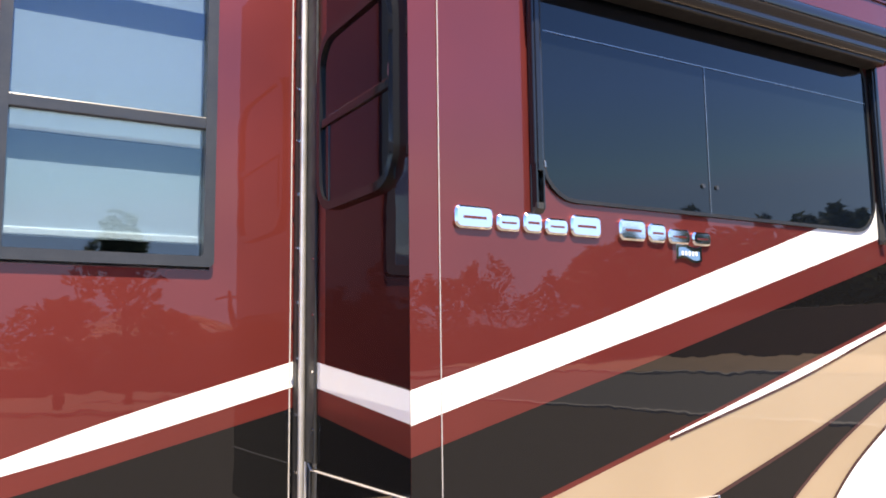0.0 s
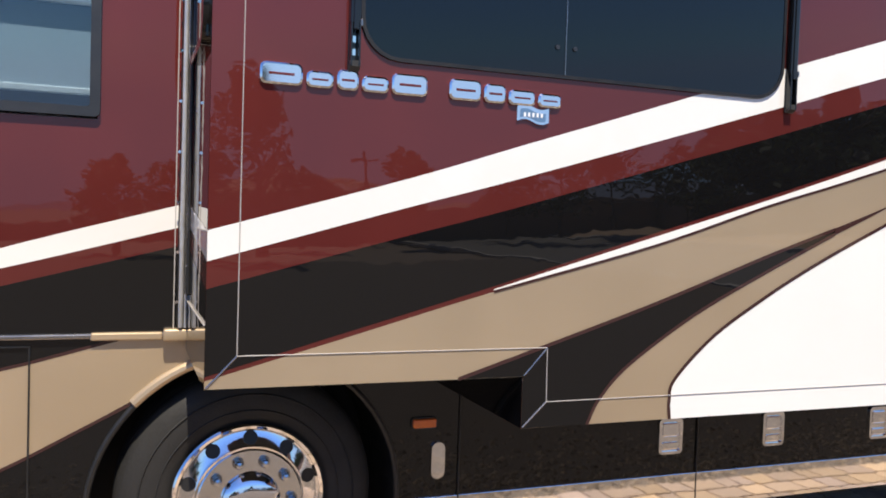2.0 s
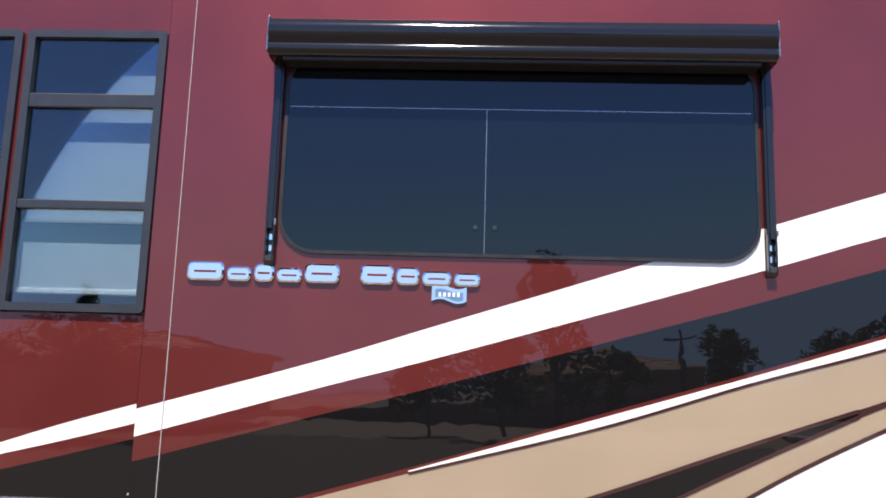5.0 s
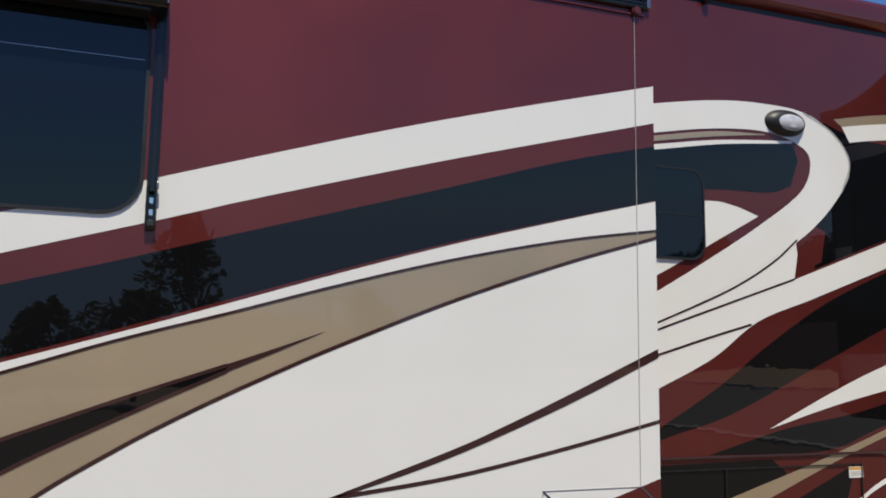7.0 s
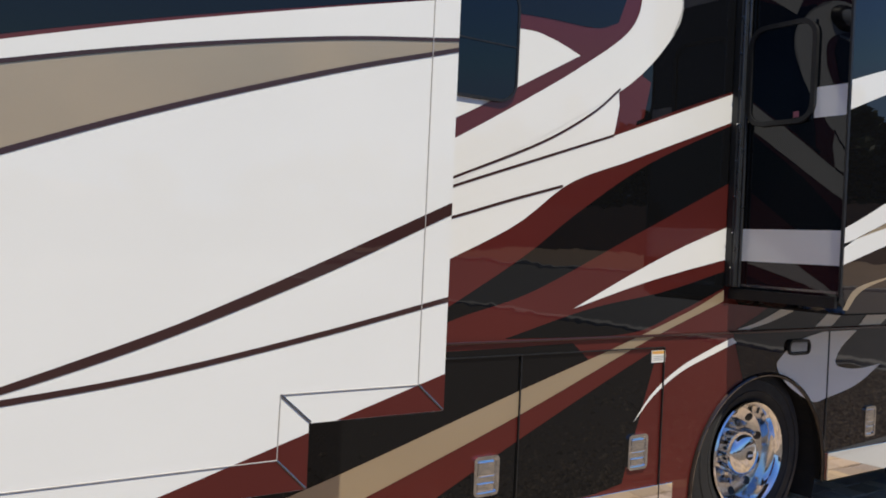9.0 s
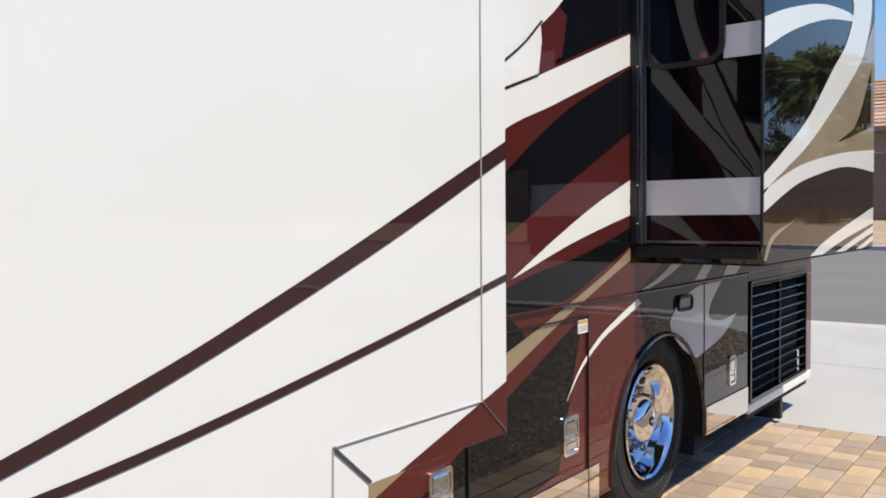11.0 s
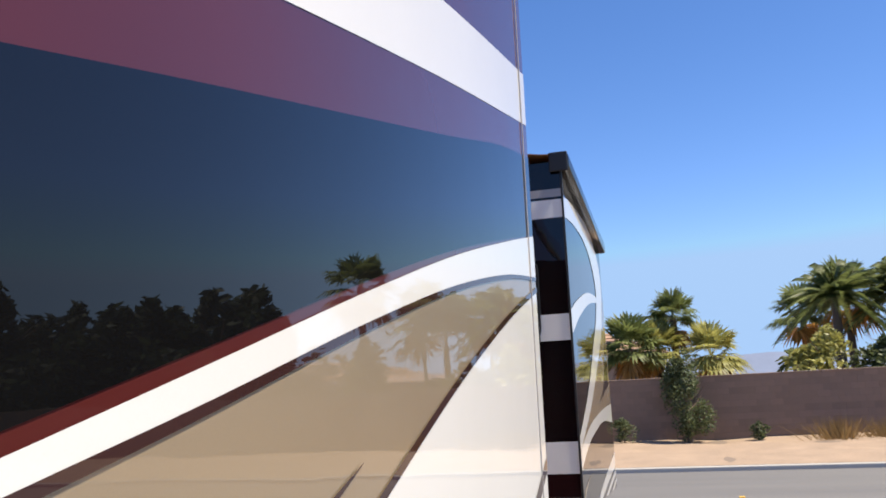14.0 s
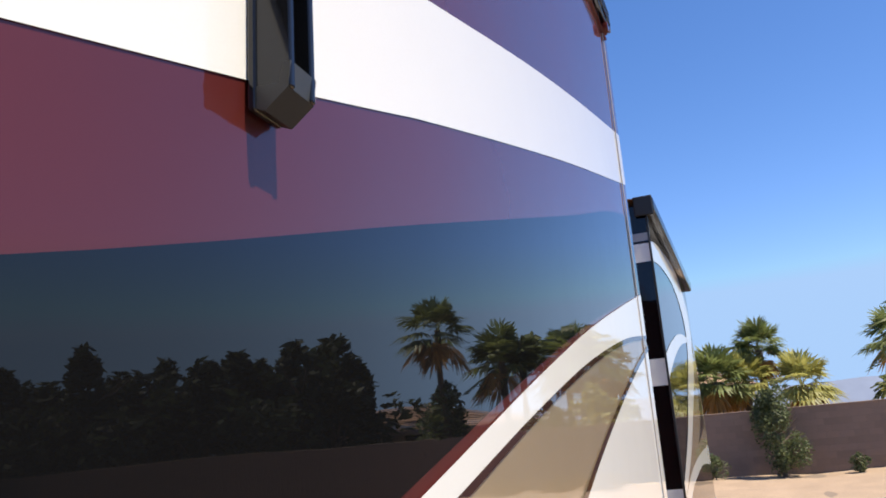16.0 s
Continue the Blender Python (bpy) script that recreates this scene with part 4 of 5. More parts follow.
def wheel(cx, y0, deep):
    """A truck wheel: tyre with shoulders and grooves, polished disc with holes and nuts."""
    c = (cx, y0, 0.516)
    prof = [(0.30, 0.035), (0.33, 0.012), (0.37, 0.0), (0.44, 0.004), (0.488, 0.018), (0.512, 0.045)]
    for k in range(4):
        y = 0.065 + 0.045 * k
        prof += [(0.518, y), (0.518, y + 0.028), (0.506, y + 0.03), (0.506, y + 0.042)]
    prof += [(0.512, 0.255), (0.485, 0.285), (0.36, 0.295), (0.30, 0.27)]
    tyre = part("wheel", revolve(prof, c, 72), RUBBER, rv, "large truck tyre on polished aluminium rim", True)
    for k in range(2):
        part("sidewall_ring", revolve([(0.36 + 0.065 * k, 0.002), (0.364 + 0.065 * k, -0.003), (0.369 + 0.065 * k, 0.002)], c, 64), RUBBER, tyre)
    if deep:
        ring = [(0.30, 0.02), (0.308, 0.006), (0.30, 0.0), (0.288, 0.01), (0.278, 0.03), (0.268, 0.07), (0.255, 0.105)]
        plate = [(0.255, 0.105), (0.20, 0.125), (0.128, 0.12)]
        dome = [(0.128, 0.12), (0.126, 0.06), (0.118, 0.035), (0.095, 0.014), (0.05, 0.004), (0.001, 0.0)]
    else:
        ring = [(0.30, 0.02), (0.308, 0.006), (0.30, -0.002), (0.288, 0.004), (0.284, 0.014), (0.276, 0.024), (0.224, 0.010), (0.216, 0.004), (0.210, -0.010)]
        plate = [(0.210, -0.010), (0.204, -0.016), (0.122, -0.018)]
        dome = [(0.122, -0.018), (0.118, -0.030), (0.108, -0.042), (0.085, -0.054), (0.05, -0.061), (0.001, -0.063)]
    rim = part("rim", revolve(ring, c, 72), ALU, tyre, "polished aluminium rim", True)
    part("wheel_disc", revolve(plate, c, 72), BRUSHED, tyre, "brushed aluminium wheel disc", True)
    part("hub_cap", revolve(dome, c, 48), CHROME, tyre, "domed chrome hub cap", True)
    for k in range(10):
        a = 2 * math.pi * (k + 0.5) / 10
        radial, tangent = Vector((math.cos(a), 0, math.sin(a))), Vector((-math.sin(a), 0, math.cos(a)))
        r, y, tip = (0.250, 0.0165, 15) if not deep else (0.228, 0.113, -20)
        hole = disc(0, 0, 0, 0.029 if not deep else 0.024, 0.004, 20)
        bmesh.ops.transform(hole, matrix=Matrix.Translation(Vector(c) + radial * r + Vector((0, y, 0))) @ Matrix.Rotation(radians(tip), 4, tangent), verts=hole.verts)
        part("vent_hole", hole, SEAL, rim)
        a = 2 * math.pi * k / 10
        r, y = (0.166, -0.022) if not deep else (0.165, 0.11)
        x, z = cx + r * math.cos(a), c[2] + r * math.sin(a)
        part("nut", disc(x, y0 + y - 0.010, z, 0.0165, 0.045, 6, 0.003), NUT, rim)
        part("nut_cone", revolve([(0.0165, 0.0), (0.013, -0.006), (0.001, -0.010)], (x, y0 + y - 0.0325, z), 12), NUT, rim, "", True)
        part("washer", disc(x, y0 + y + (0.004 if not deep else 0.0), z, 0.024, 0.008, 16), STEELTRIM, rim)
    y = y0 - (0.062 if not deep else -0.0005)
    part("hub_emblem", disc(cx, y, c[2], 0.026, 0.006, 24), SEAL, rim)
    part("emblem_bar", block(cx - 0.022, cx + 0.022, y - 0.0045, y - 0.003, c[2] - 0.007, c[2] + 0.007), PALE, rim)
    return tyre


wheel(WHEELS[0], BODY + 0.017, False)
wheel(WHEELS[1], BODY + 0.03, True)
part("far_wheel", revolve([(0.30, 0.0), (0.502, 0.03), (0.502, 0.25), (0.3, 0.28)], (WHEELS[0], 2.9, 0.5), 40), RUBBER, rv)
part("far_wheel", revolve([(0.30, 0.0), (0.502, 0.03), (0.502, 0.25), (0.3, 0.28)], (WHEELS[1], 2.9, 0.5), 40), RUBBER, rv)

# engine grille, rear corner, mud flap
gx0, gx1, gz0, gz1 = 8.33, 9.76, 0.34, 1.165
grille = part("engine_grille", prism_frame(gx0, gx1, gz0, gz1, 0.022, 0.008, BODY - 0.012, BODY + 0.04), TRIM, rv, "black louvred engine grille")
part("backing", block(gx0, gx1, BODY + 0.06, BODY + 0.07, gz0, gz1), DARK, grille)
for k in range(11):
    z = gz0 + 0.06 + k * (gz1 - gz0 - 0.11) / 10
    bm = block(gx0 + 0.02, gx1 - 0.02, -0.028, 0.028, -0.006, 0.006, 0.003)
    bmesh.ops.transform(bm, matrix=Matrix.Translation((0, BODY + 0.02, z)) @ Matrix.Rotation(radians(-38), 4, "X"), verts=bm.verts)
    part("slat", bm, TRIM, grille)
part("mullion", block(9.03, 9.045, BODY - 0.004, BODY + 0.03, gz0, gz1), TRIM, grille)
part("rear_corner", block(gx1, LENGTH, BODY - 0.002, BODY + 0.05, 0.34, 1.212), MAROON, rv)
part("rear_header", block(8.30, gx1, BODY - 0.002, BODY + 0.05, gz1, 1.212), BROWN, rv)
part("lower_rail", block(8.30, LENGTH - 0.03, BODY - 0.012, BODY + 0.05, 0.27, 0.34, 0.012), WHITE, rv, "white rail below the grille")
part("lower_rail", block(8.34, LENGTH - 0.03, BODY + 0.02, BODY + 0.08, 0.22, 0.27, 0.01), DARK, rv)
# unseen dark mass added to keep skylight off the ground under the rear
part("skylight_block", block(7.5, 9.7, BODY + 0.10, 3.1, 0.30, 1.18), DARK, rv)
part("mud_flap", block(9.30, 9.36, BODY + 0.06, BODY + 0.66, 0.03, 0.30, 0.012), SEAL, rv, "black rubber mud flap")

# ---- bedroom slide-out ----
RX0, RX1, RY, RZ0, RZ1 = 6.53, 9.04, 0.18, 1.38, 3.385
bed = part("slide_out", prism([(RX0, RZ0 + 0.06), (RX0 + 0.06, RZ0), (RX1, RZ0), (RX1, RZ1), (RX0, RZ1)], RY, 0.82), BLACK, rv, "extended bedroom slide-out with white arc stripes")
Q = lambda m, l, u, w, **k: area("paint_area", m, bed, RY, l, u, w, **k)
ARC_OUT = [(RX0, 3.168), (6.88, 3.232), (7.35, 3.28), (7.9, 3.326), (8.38, 3.30), (8.83, 3.167), (8.91, 2.95), (8.68, 2.656), (8.3, 2.43), (7.73, 2.155), (7.28, 1.96), (6.66, 1.75)]
ARC_IN = [(RX0, 3.05), (7.07, 3.121), (7.71, 3.141), (8.145, 3.065), (8.37, 2.905), (8.2, 2.66), (7.81, 2.42), (7.32, 2.12), (6.81, 1.895), (RX0, 1.785)]
part("paint_area", sheet(spline(ARC_OUT) + [(RX0, 1.69)] + spline(ARC_IN)[::-1], RY - 0.003), WHITE, bed, "white arc")
Q(WHITE, 2, [(RX0, 2.497), (6.97, 2.625), (7.61, 2.768), (8.245, 2.842), (8.45, 2.825)], [(RX0, 2.354), (7.06, 2.536), (7.74, 2.709), (8.45, 2.82)])
Q(TAN, 2, [(6.66, 1.748), (7.28, 1.957), (7.73, 2.152), (8.3, 2.427), (8.68, 2.653), (RX1, 2.95)], [(6.66, 1.74), (7.05, 1.836), (7.48, 1.905), (8.2, 1.985), (RX1, 2.05)], label="tan wedge")
Q(BROWN, 2.5, [(8.0, 2.04), (8.5, 2.2), (8.93, 2.60)], [(8.0, 2.035), (8.6, 2.14), (8.93, 2.2)])
Q(WHITE, 3, [(RX0, 1.715), (7.05, 1.838), (7.48, 1.907), (8.2, 1.987), (RX1, 2.052)], [(RX0, 1.611), (7.05, 1.75), (7.49, 1.823), (8.2, 1.90), (RX1, 1.90)])
Q(BROWN, 1, [(RX0, 1.611), (7.05, 1.75), (7.49, 1.823), (8.2, 1.90), (RX1, 1.90)], [(RX0 + 0.06, RZ0 + 0.002), (7.5, RZ0 + 0.002), (RX1, RZ0 + 0.002)])
for up, low in (([(7.37, 1.385), (7.83, 1.482), (RX1, 1.66)], [(7.65, 1.385), (8.2, 1.46), (RX1, 1.55)]), ([(7.95, 1.385), (8.5, 1.46), (RX1, 1.53)], [(8.2, 1.385), (8.6, 1.435), (RX1, 1.485)]), ([(8.5, 1.385), (8.8, 1.43), (RX1, 1.465)], [(8.7, 1.385), (8.9, 1.41), (RX1, 1.43)])):
    Q(WHITE, 2, up, low)
Q(TAN, 2, [(6.56, 1.40), (6.68, 1.507), (7.06, 1.58)], [(6.60, 1.395), (6.73, 1.495), (7.06, 1.576)])
# stripes carried round the end; the low maroon band has shade painted in
for (y0, y1, z0, z1), m in (((RY, 0.78, 3.047, 3.156), WHITE), ((RY, 0.78, 3.172, 3.22), GREY), ((RY, 0.78, 1.61, 1.78), WHITE), ((RY, 0.78, 1.47, 1.605), SHADEMAROON), ((RY, 0.355, 2.335, 2.485), WHITE), ((0.72, 0.78, 2.345, 2.49), WHITE)):
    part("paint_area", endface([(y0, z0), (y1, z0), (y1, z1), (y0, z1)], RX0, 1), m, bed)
bm = prism_frame(0.345, 0.735, 2.315, 2.84, 0.024, 0.07, -0.022, 0.0)
bmesh.ops.transform(bm, matrix=Matrix(((0, 1, 0, RX0), (1, 0, 0, 0), (0, 0, 1, 0), (0, 0, 0, 1))), verts=bm.verts)
bmesh.ops.recalc_face_normals(bm, faces=bm.faces)
w3 = part("window", bm, SEAL, bed, "black framed end window", True)
part("pane", block(RX0 - 0.012, RX0 - 0.006, 0.36, 0.72, 2.33, 2.825), TINT, w3)
part("sticker", block(RX0 - 0.0135, RX0 - 0.012, 0.43, 0.46, 2.345, 2.375), STICKER, w3)
part("edge_trim", block(RX0 - 0.006, RX0 + 0.012, RY - 0.008, RY + 0.004, 1.46, RZ1, 0.002), SEAL, bed)
part("lower_trim", block(RX0 - 0.012, RX0, RY, 0.78, 1.475, 1.487), STEELTRIM, bed)
part("lower_seal", block(RX0 - 0.02, RX0, RY + 0.01, 0.8, 1.405, 1.46), SEAL, bed)
# shade under the bedroom slide-out, painted as a near-black sheet
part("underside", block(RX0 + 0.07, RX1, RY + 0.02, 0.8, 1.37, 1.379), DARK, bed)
top = part("topper_rail", block(RX0 - 0.02, RX1 + 0.02, RY - 0.055, RY + 0.01, RZ1 - 0.05, RZ1 + 0.045, 0.018, 3), TRIM, bed, "grey-black awning rail", True)
part("end_cap", block(RX0 - 0.03, RX0 - 0.018, RY - 0.05, RY + 0.06, RZ1 - 0.07, RZ1 + 0.05, 0.006), SEAL, top)
bm = bmesh.new()
vs = [[bm.verts.new((x, RY + 0.62 * t, RZ1 + 0.04 + 0.20 * t - 0.05 * math.sin(math.pi * t))) for x in (RX0 - 0.005, RX1)] for t in (0, 0.2, 0.4, 0.6, 0.8, 1.0)]
for a, b in zip(vs, vs[1:]):
    bm.faces.new((a[0], b[0], b[1], a[1]))
ob = part("topper_fabric", bm, FABRIC, top, "brown slide topper fabric")
sol = ob.modifiers.new("thickness", "SOLIDIFY"); sol.thickness = 0.004

# ==== ground, street and surroundings ====
S = math.tan(radians(FALL))
ROAD = -0.82
VERGE_Z = -0.72


def drive_z(x):
    return -S * x


def strip(profile, y0, y1, ny=2):
    """A ground sheet: a profile of (x, z) carried from y0 to y1."""
    bm = bmesh.new()
    rows = [[bm.verts.new((x, y0 + (y1 - y0) * k / (ny - 1), z)) for x, z in profile] for k in range(ny)]
    for a, b in zip(rows, rows[1:]):
        for i in range(len(profile) - 1):
            bm.faces.new((a[i], a[i + 1], b[i + 1], b[i]))
    return bm


g = part("ground", strip([(-900, 1.0), (-30, 1.0), (-15, drive_z(-15) - 0.05), (9.3, drive_z(9.3) - 0.05), (14.2, ROAD - 0.06), (23, ROAD - 0.06), (23.5, VERGE_Z - 0.04), (60, VERGE_Z - 0.04), (140, VERGE_Z - 0.2), (420, -14), (1800, -60)], -1500, 1500), GROUND)
tagged(g, "sandy desert ground around the street", "ground", kind="structure")
EDGE = -0.36
drive = part("driveway", strip([(-15, drive_z(-15) - 0.012), (9.3, drive_z(9.3) - 0.012)], EDGE, 4.5), SAND)
tagged(drive, "paved drive with sandy joints, falling to the street", "driveway", kind="structure")
apron = part("apron", strip([(9.3, drive_z(9.3)), (11.0, -0.70), (13.85, -0.765)], -0.33, 4.5), CONCRETE)
tagged(apron, "pale broomed concrete apron", "apron", kind="structure")
hz = lambda x: float(np.interp(x, (9.3, 11.0, 13.85), (drive_z(9.3), -0.70, -0.765)))
part("apron_flare", strip([(11.0, -0.70), (13.85, -0.765)], -3.6, -0.33), CONCRETE, apron)
for x0, x1, y0, y1 in ((9.3, 13.85, 1.195, 1.205), (11.55, 11.56, -0.33, 4.5), (9.3, 13.85, -0.25, -0.243)):
    bm = bmesh.new()
    bm.faces.new([bm.verts.new((x, y, hz(x) + 0.006)) for x, y in ((x0, y0), (x1, y0), (x1, y1), (x0, y1))])
    part("joint", bm, KERB, apron)
gutter = part("gutter", strip([(13.85, -0.768), (14.0, -0.80), (14.35, ROAD + 0.006)], -80, 80), KERB)
tagged(gutter, "concrete gutter along the road", "gutter", kind="structure")
road = part("road", strip([(14.35, ROAD), (18.6, ROAD + 0.05), (23.0, ROAD)], -150, 150), ASPHALT)
tagged(road, "sun-bleached grey asphalt road", "road", kind="structure")
far = part("kerb", block(23.0, 23.22, -150, 150, ROAD - 0.05, VERGE_Z + 0.005, 0.02), KERB)
tagged(far, "low concrete kerb across the road", "kerb", kind="structure")
for y0, y1 in ((-150, -1.7), (4.6, 150)):
    k = part("kerb", block(13.66, 13.85, y0, y1, ROAD, -0.70, 0.02), KERB)
    tagged(k, "low concrete kerb beside the drive", "kerb", kind="structure")
bm = bmesh.new()
W, H = 40, 60
grid = []
for i in range(W + 1):
    x = 23.22 + (32.0 - 23.22) * i / W
    grid.append([bm.verts.new((x, -45 + 90 * j / H, VERGE_Z + 0.01 + 0.10 * noise.noise(Vector((x * 0.5, j * 0.6, 0))) * (0 if i in (0, W) else 1))) for j in range(H + 1)])
for i in range(W):
    for j in range(H):
        bm.faces.new((grid[i][j], grid[i + 1][j], grid[i + 1][j + 1], grid[i][j + 1]))
verge = part("verge", bm, VERGE, None, "", True)
tagged(verge, "bare pinkish sand verge in front of the wall", "verge", kind="structure")
for x, y in ((18.6, -1.35), (18.6, -4.3), (18.6, 1.6)):
    m = part("road_marker", block(x - 0.06, x + 0.06, y - 0.05, y + 0.05, ROAD + 0.048, ROAD + 0.068, 0.006), STUDS)
    tagged(m, "small yellow reflective road marker", "road marker", "road markers")

# gravel bed beside the drive
bm = bmesh.new()
gx = [-15 + 0.9 * i for i in range(28)] + [10.0, 11.0, 12.0, 12.2, 12.4, 12.6, 12.8, 13.0, 13.15, 13.3, 13.42, 13.5, 13.54, 13.56]
def bed_edge(x):
    if x <= 12.2:
        return EDGE if x < 9.3 else -0.33
    return -0.33 - 2.7 * (1 - math.sqrt(max(0.0, 1 - ((x - 12.2) / 1.36) ** 2)))
def bed_z(x):
    return (drive_z(x) if x < 9.3 else hz(x) + min(1.0, (x - 9.3) / 1.5) * 0.024) - 0.015
lo = [bm.verts.new((x, -26, bed_z(x))) for x in gx]
hi = [bm.verts.new((x, bed_edge(x) - 0.002, bed_z(x))) for x in gx]
for i in range(len(gx) - 1):
    bm.faces.new((lo[i], lo[i + 1], hi[i + 1], hi[i]))
gravel = part("gravel_bed", bm, GRAVEL)
tagged(gravel, "brown decorative gravel bed beside the drive", "gravel bed", kind="structure")
verts, faces = [], []
npr = np.random.RandomState(3)
ico_v = [(0, 0, 1), (0.9, 0, 0.1), (0.28, 0.85, 0.1), (-0.72, 0.53, 0.1), (-0.72, -0.53, 0.1), (0.28, -0.85, 0.1)]
for k in range(9000):
    if k < 4500:
        x = npr.uniform(9.0, 13.4); y = bed_edge(x) - abs(npr.normal(0, 1.2)) - 0.02
    else:
        x = npr.uniform(-4, 9.3); y = bed_edge(x) - abs(npr.normal(0, 0.7)) - 0.02
    r = npr.uniform(0.012, 0.032)
    a = npr.uniform(0, 6.28)
    o = len(verts)
    for vx, vy, vz in ico_v:
        verts.append((x + r * (vx * math.cos(a) - vy * math.sin(a)) * 1.2, y + r * (vx * math.sin(a) + vy * math.cos(a)), bed_z(x) + r * vz * 0.7))
    for i in range(5):
        faces.append((o, o + 1 + i, o + 1 + (i + 1) % 5))
me = bpy.data.meshes.new("pebbles"); me.from_pydata(verts, [], faces); me.materials.append(PEBBLE)
peb = new("pebbles", me); peb.parent = gravel
tagged(peb, "loose brown pebbles", kind="stuff")

# block wall across the road
FX = 30.55
wall = part("garden_wall", block(FX, FX + 0.18, -70, 70, VERGE_Z - 0.06, 1.235), MORTAR)
tagged(wall, "brown concrete block garden wall with a flat cap", "wall")
bverts, bfaces = [], []
def add_block(V, F, x0, x1, y0, y1, z0, z1):
    o = len(V)
    V.extend([(x0, y0, z0), (x1, y0, z0), (x1, y1, z0), (x0, y1, z0), (x0, y0, z1), (x1, y0, z1), (x1, y1, z1), (x0, y1, z1)])
    F.extend([(o, o + 3, o + 2, o + 1), (o + 4, o + 5, o + 6, o + 7), (o, o + 1, o + 5, o + 4), (o + 1, o + 2, o + 6, o + 5), (o + 2, o + 3, o + 7, o + 6), (o + 3, o, o + 4, o + 7)])
def cube_mesh(name, sx, sy, sz, material, bevel=0.0):
    bm = block(-sx / 2, sx / 2, -sy / 2, sy / 2, -sz / 2, sz / 2, bevel, 1)
    me = bpy.data.meshes.new(name); bm.to_mesh(me); bm.free(); me.materials.append(material)
    return me
bme = cube_mesh("wall_block", 0.02, 0.392, 0.192, BLOCK)
count = 0
for r in range(10):
    for k in range(-90, 90):
        y = k * 0.4 + (0.2 if r % 2 else 0)
        z = VERGE_Z + 0.04 + 0.1 + 0.2 * r - 0.1
        if -9.5 < y < 2.4 and count < 300:
            o = new("block", bme); o.location = (FX - 0.004, y, z + 0.05); o.parent = wall; count += 1
        else:
            add_block(bverts, bfaces, FX - 0.014, FX + 0.006, y - 0.196, y + 0.196, z - 0.046, z + 0.146)
me = bpy.data.meshes.new("blocks"); me.from_pydata(bverts, [], bfaces); me.materials.append(BLOCK)
o = new("blocks", me); o.parent = wall; tagged(o, "further wall blocks", kind="stuff")
for k in range(-58, 58):
    if -10 < k * 1.2 < 3:
        part("cap_stone", block(FX - 0.035, FX + 0.215, k * 1.2 + 0.004, k * 1.2 + 1.196, 1.235, 1.29, 0.008, 1), BLOCK, wall)
part("cap_stone", block(FX - 0.035, FX + 0.215, -70, -10.8, 1.235, 1.29, 0.008, 1), BLOCK, wall)
part("cap_stone", block(FX - 0.035, FX + 0.215, 3.6, 70, 1.235, 1.29, 0.008, 1), BLOCK, wall)


# ---- plants ----
def leaf_cloud(n, centre, size, leaf, rnd, flat=0.5, shell=0.45):
    """Many small folded leaves in an uneven body."""
    V, F = [], []
    lumps = [(Vector((rnd.gauss(0, 0.42), rnd.gauss(0, 0.42), rnd.uniform(-0.85, 0.9))), rnd.uniform(0.3, 0.62)) for _ in range(14)]
    for _ in range(n):
        c, r = rnd.choice(lumps)
        d = Vector((rnd.gauss(0, 1), rnd.gauss(0, 1), rnd.gauss(0, 1))).normalized()
        q = c + d * r * (shell + (1 - shell) * rnd.random())
        taper = 1.0 - 0.55 * max(0, q.z)
        p = Vector((centre[0] + q.x * size[0] * taper, centre[1] + q.y * size[1] * taper, centre[2] + q.z * size[2]))
        u = Vector((rnd.gauss(0, 1), rnd.gauss(0, 1), rnd.gauss(0, flat))).normalized() * leaf * rnd.uniform(0.6, 1.4)
        v = u.cross(Vector((rnd.gauss(0, 1), rnd.gauss(0, 1), rnd.gauss(0, 1)))).normalized() * leaf * 0.45
        o = len(V)
        V += [tuple(p - u), tuple(p + v), tuple(p + u), tuple(p - v)]
        F.append((o, o + 1, o + 2, o + 3))
    return V, F


def mesh_of(name, V, F, material):
    me = bpy.data.meshes.new(name)
    me.from_pydata(V, [], F)
    me.materials.append(material)
    return me


def tree(height, width, material, seed, label, leaves=2600, name="tree", bare=0.2, leaf=0.11, category="tree"):
    rnd = random.Random(seed)
    root = tagged(new(name), label, category)
    t = [(0, 0, -0.05)]
    for k in range(1, 5):
        t.append((rnd.gauss(0, 0.04) * height * 0.3, rnd.gauss(0, 0.04) * height * 0.3, height * 0.75 * k / 4))
    bm = tube(t, [height * 0.028 * (1 - 0.2 * k) for k in range(5)], n=8)
    for k in range(7):
        a, z = rnd.uniform(0, 6.28), height * rnd.uniform(bare, 0.7)
        e = (math.cos(a) * width * 0.38, math.sin(a) * width * 0.38, z + height * 0.16)
        tube([(0, 0, z), (e[0] * 0.5, e[1] * 0.5, z + height * 0.06), e], [height * 0.012, height * 0.009, height * 0.004], bm, 6)
    part("trunk", bm, BARK, root)
    V, F = leaf_cloud(leaves, (0, 0, height * (0.5 + bare / 2)), (width * 0.5, width * 0.5, height * (0.5 - bare / 2) * 0.8), leaf, rnd)
    c = new("crown", mesh_of("crown", V, F, material)); c.parent = root
    return root


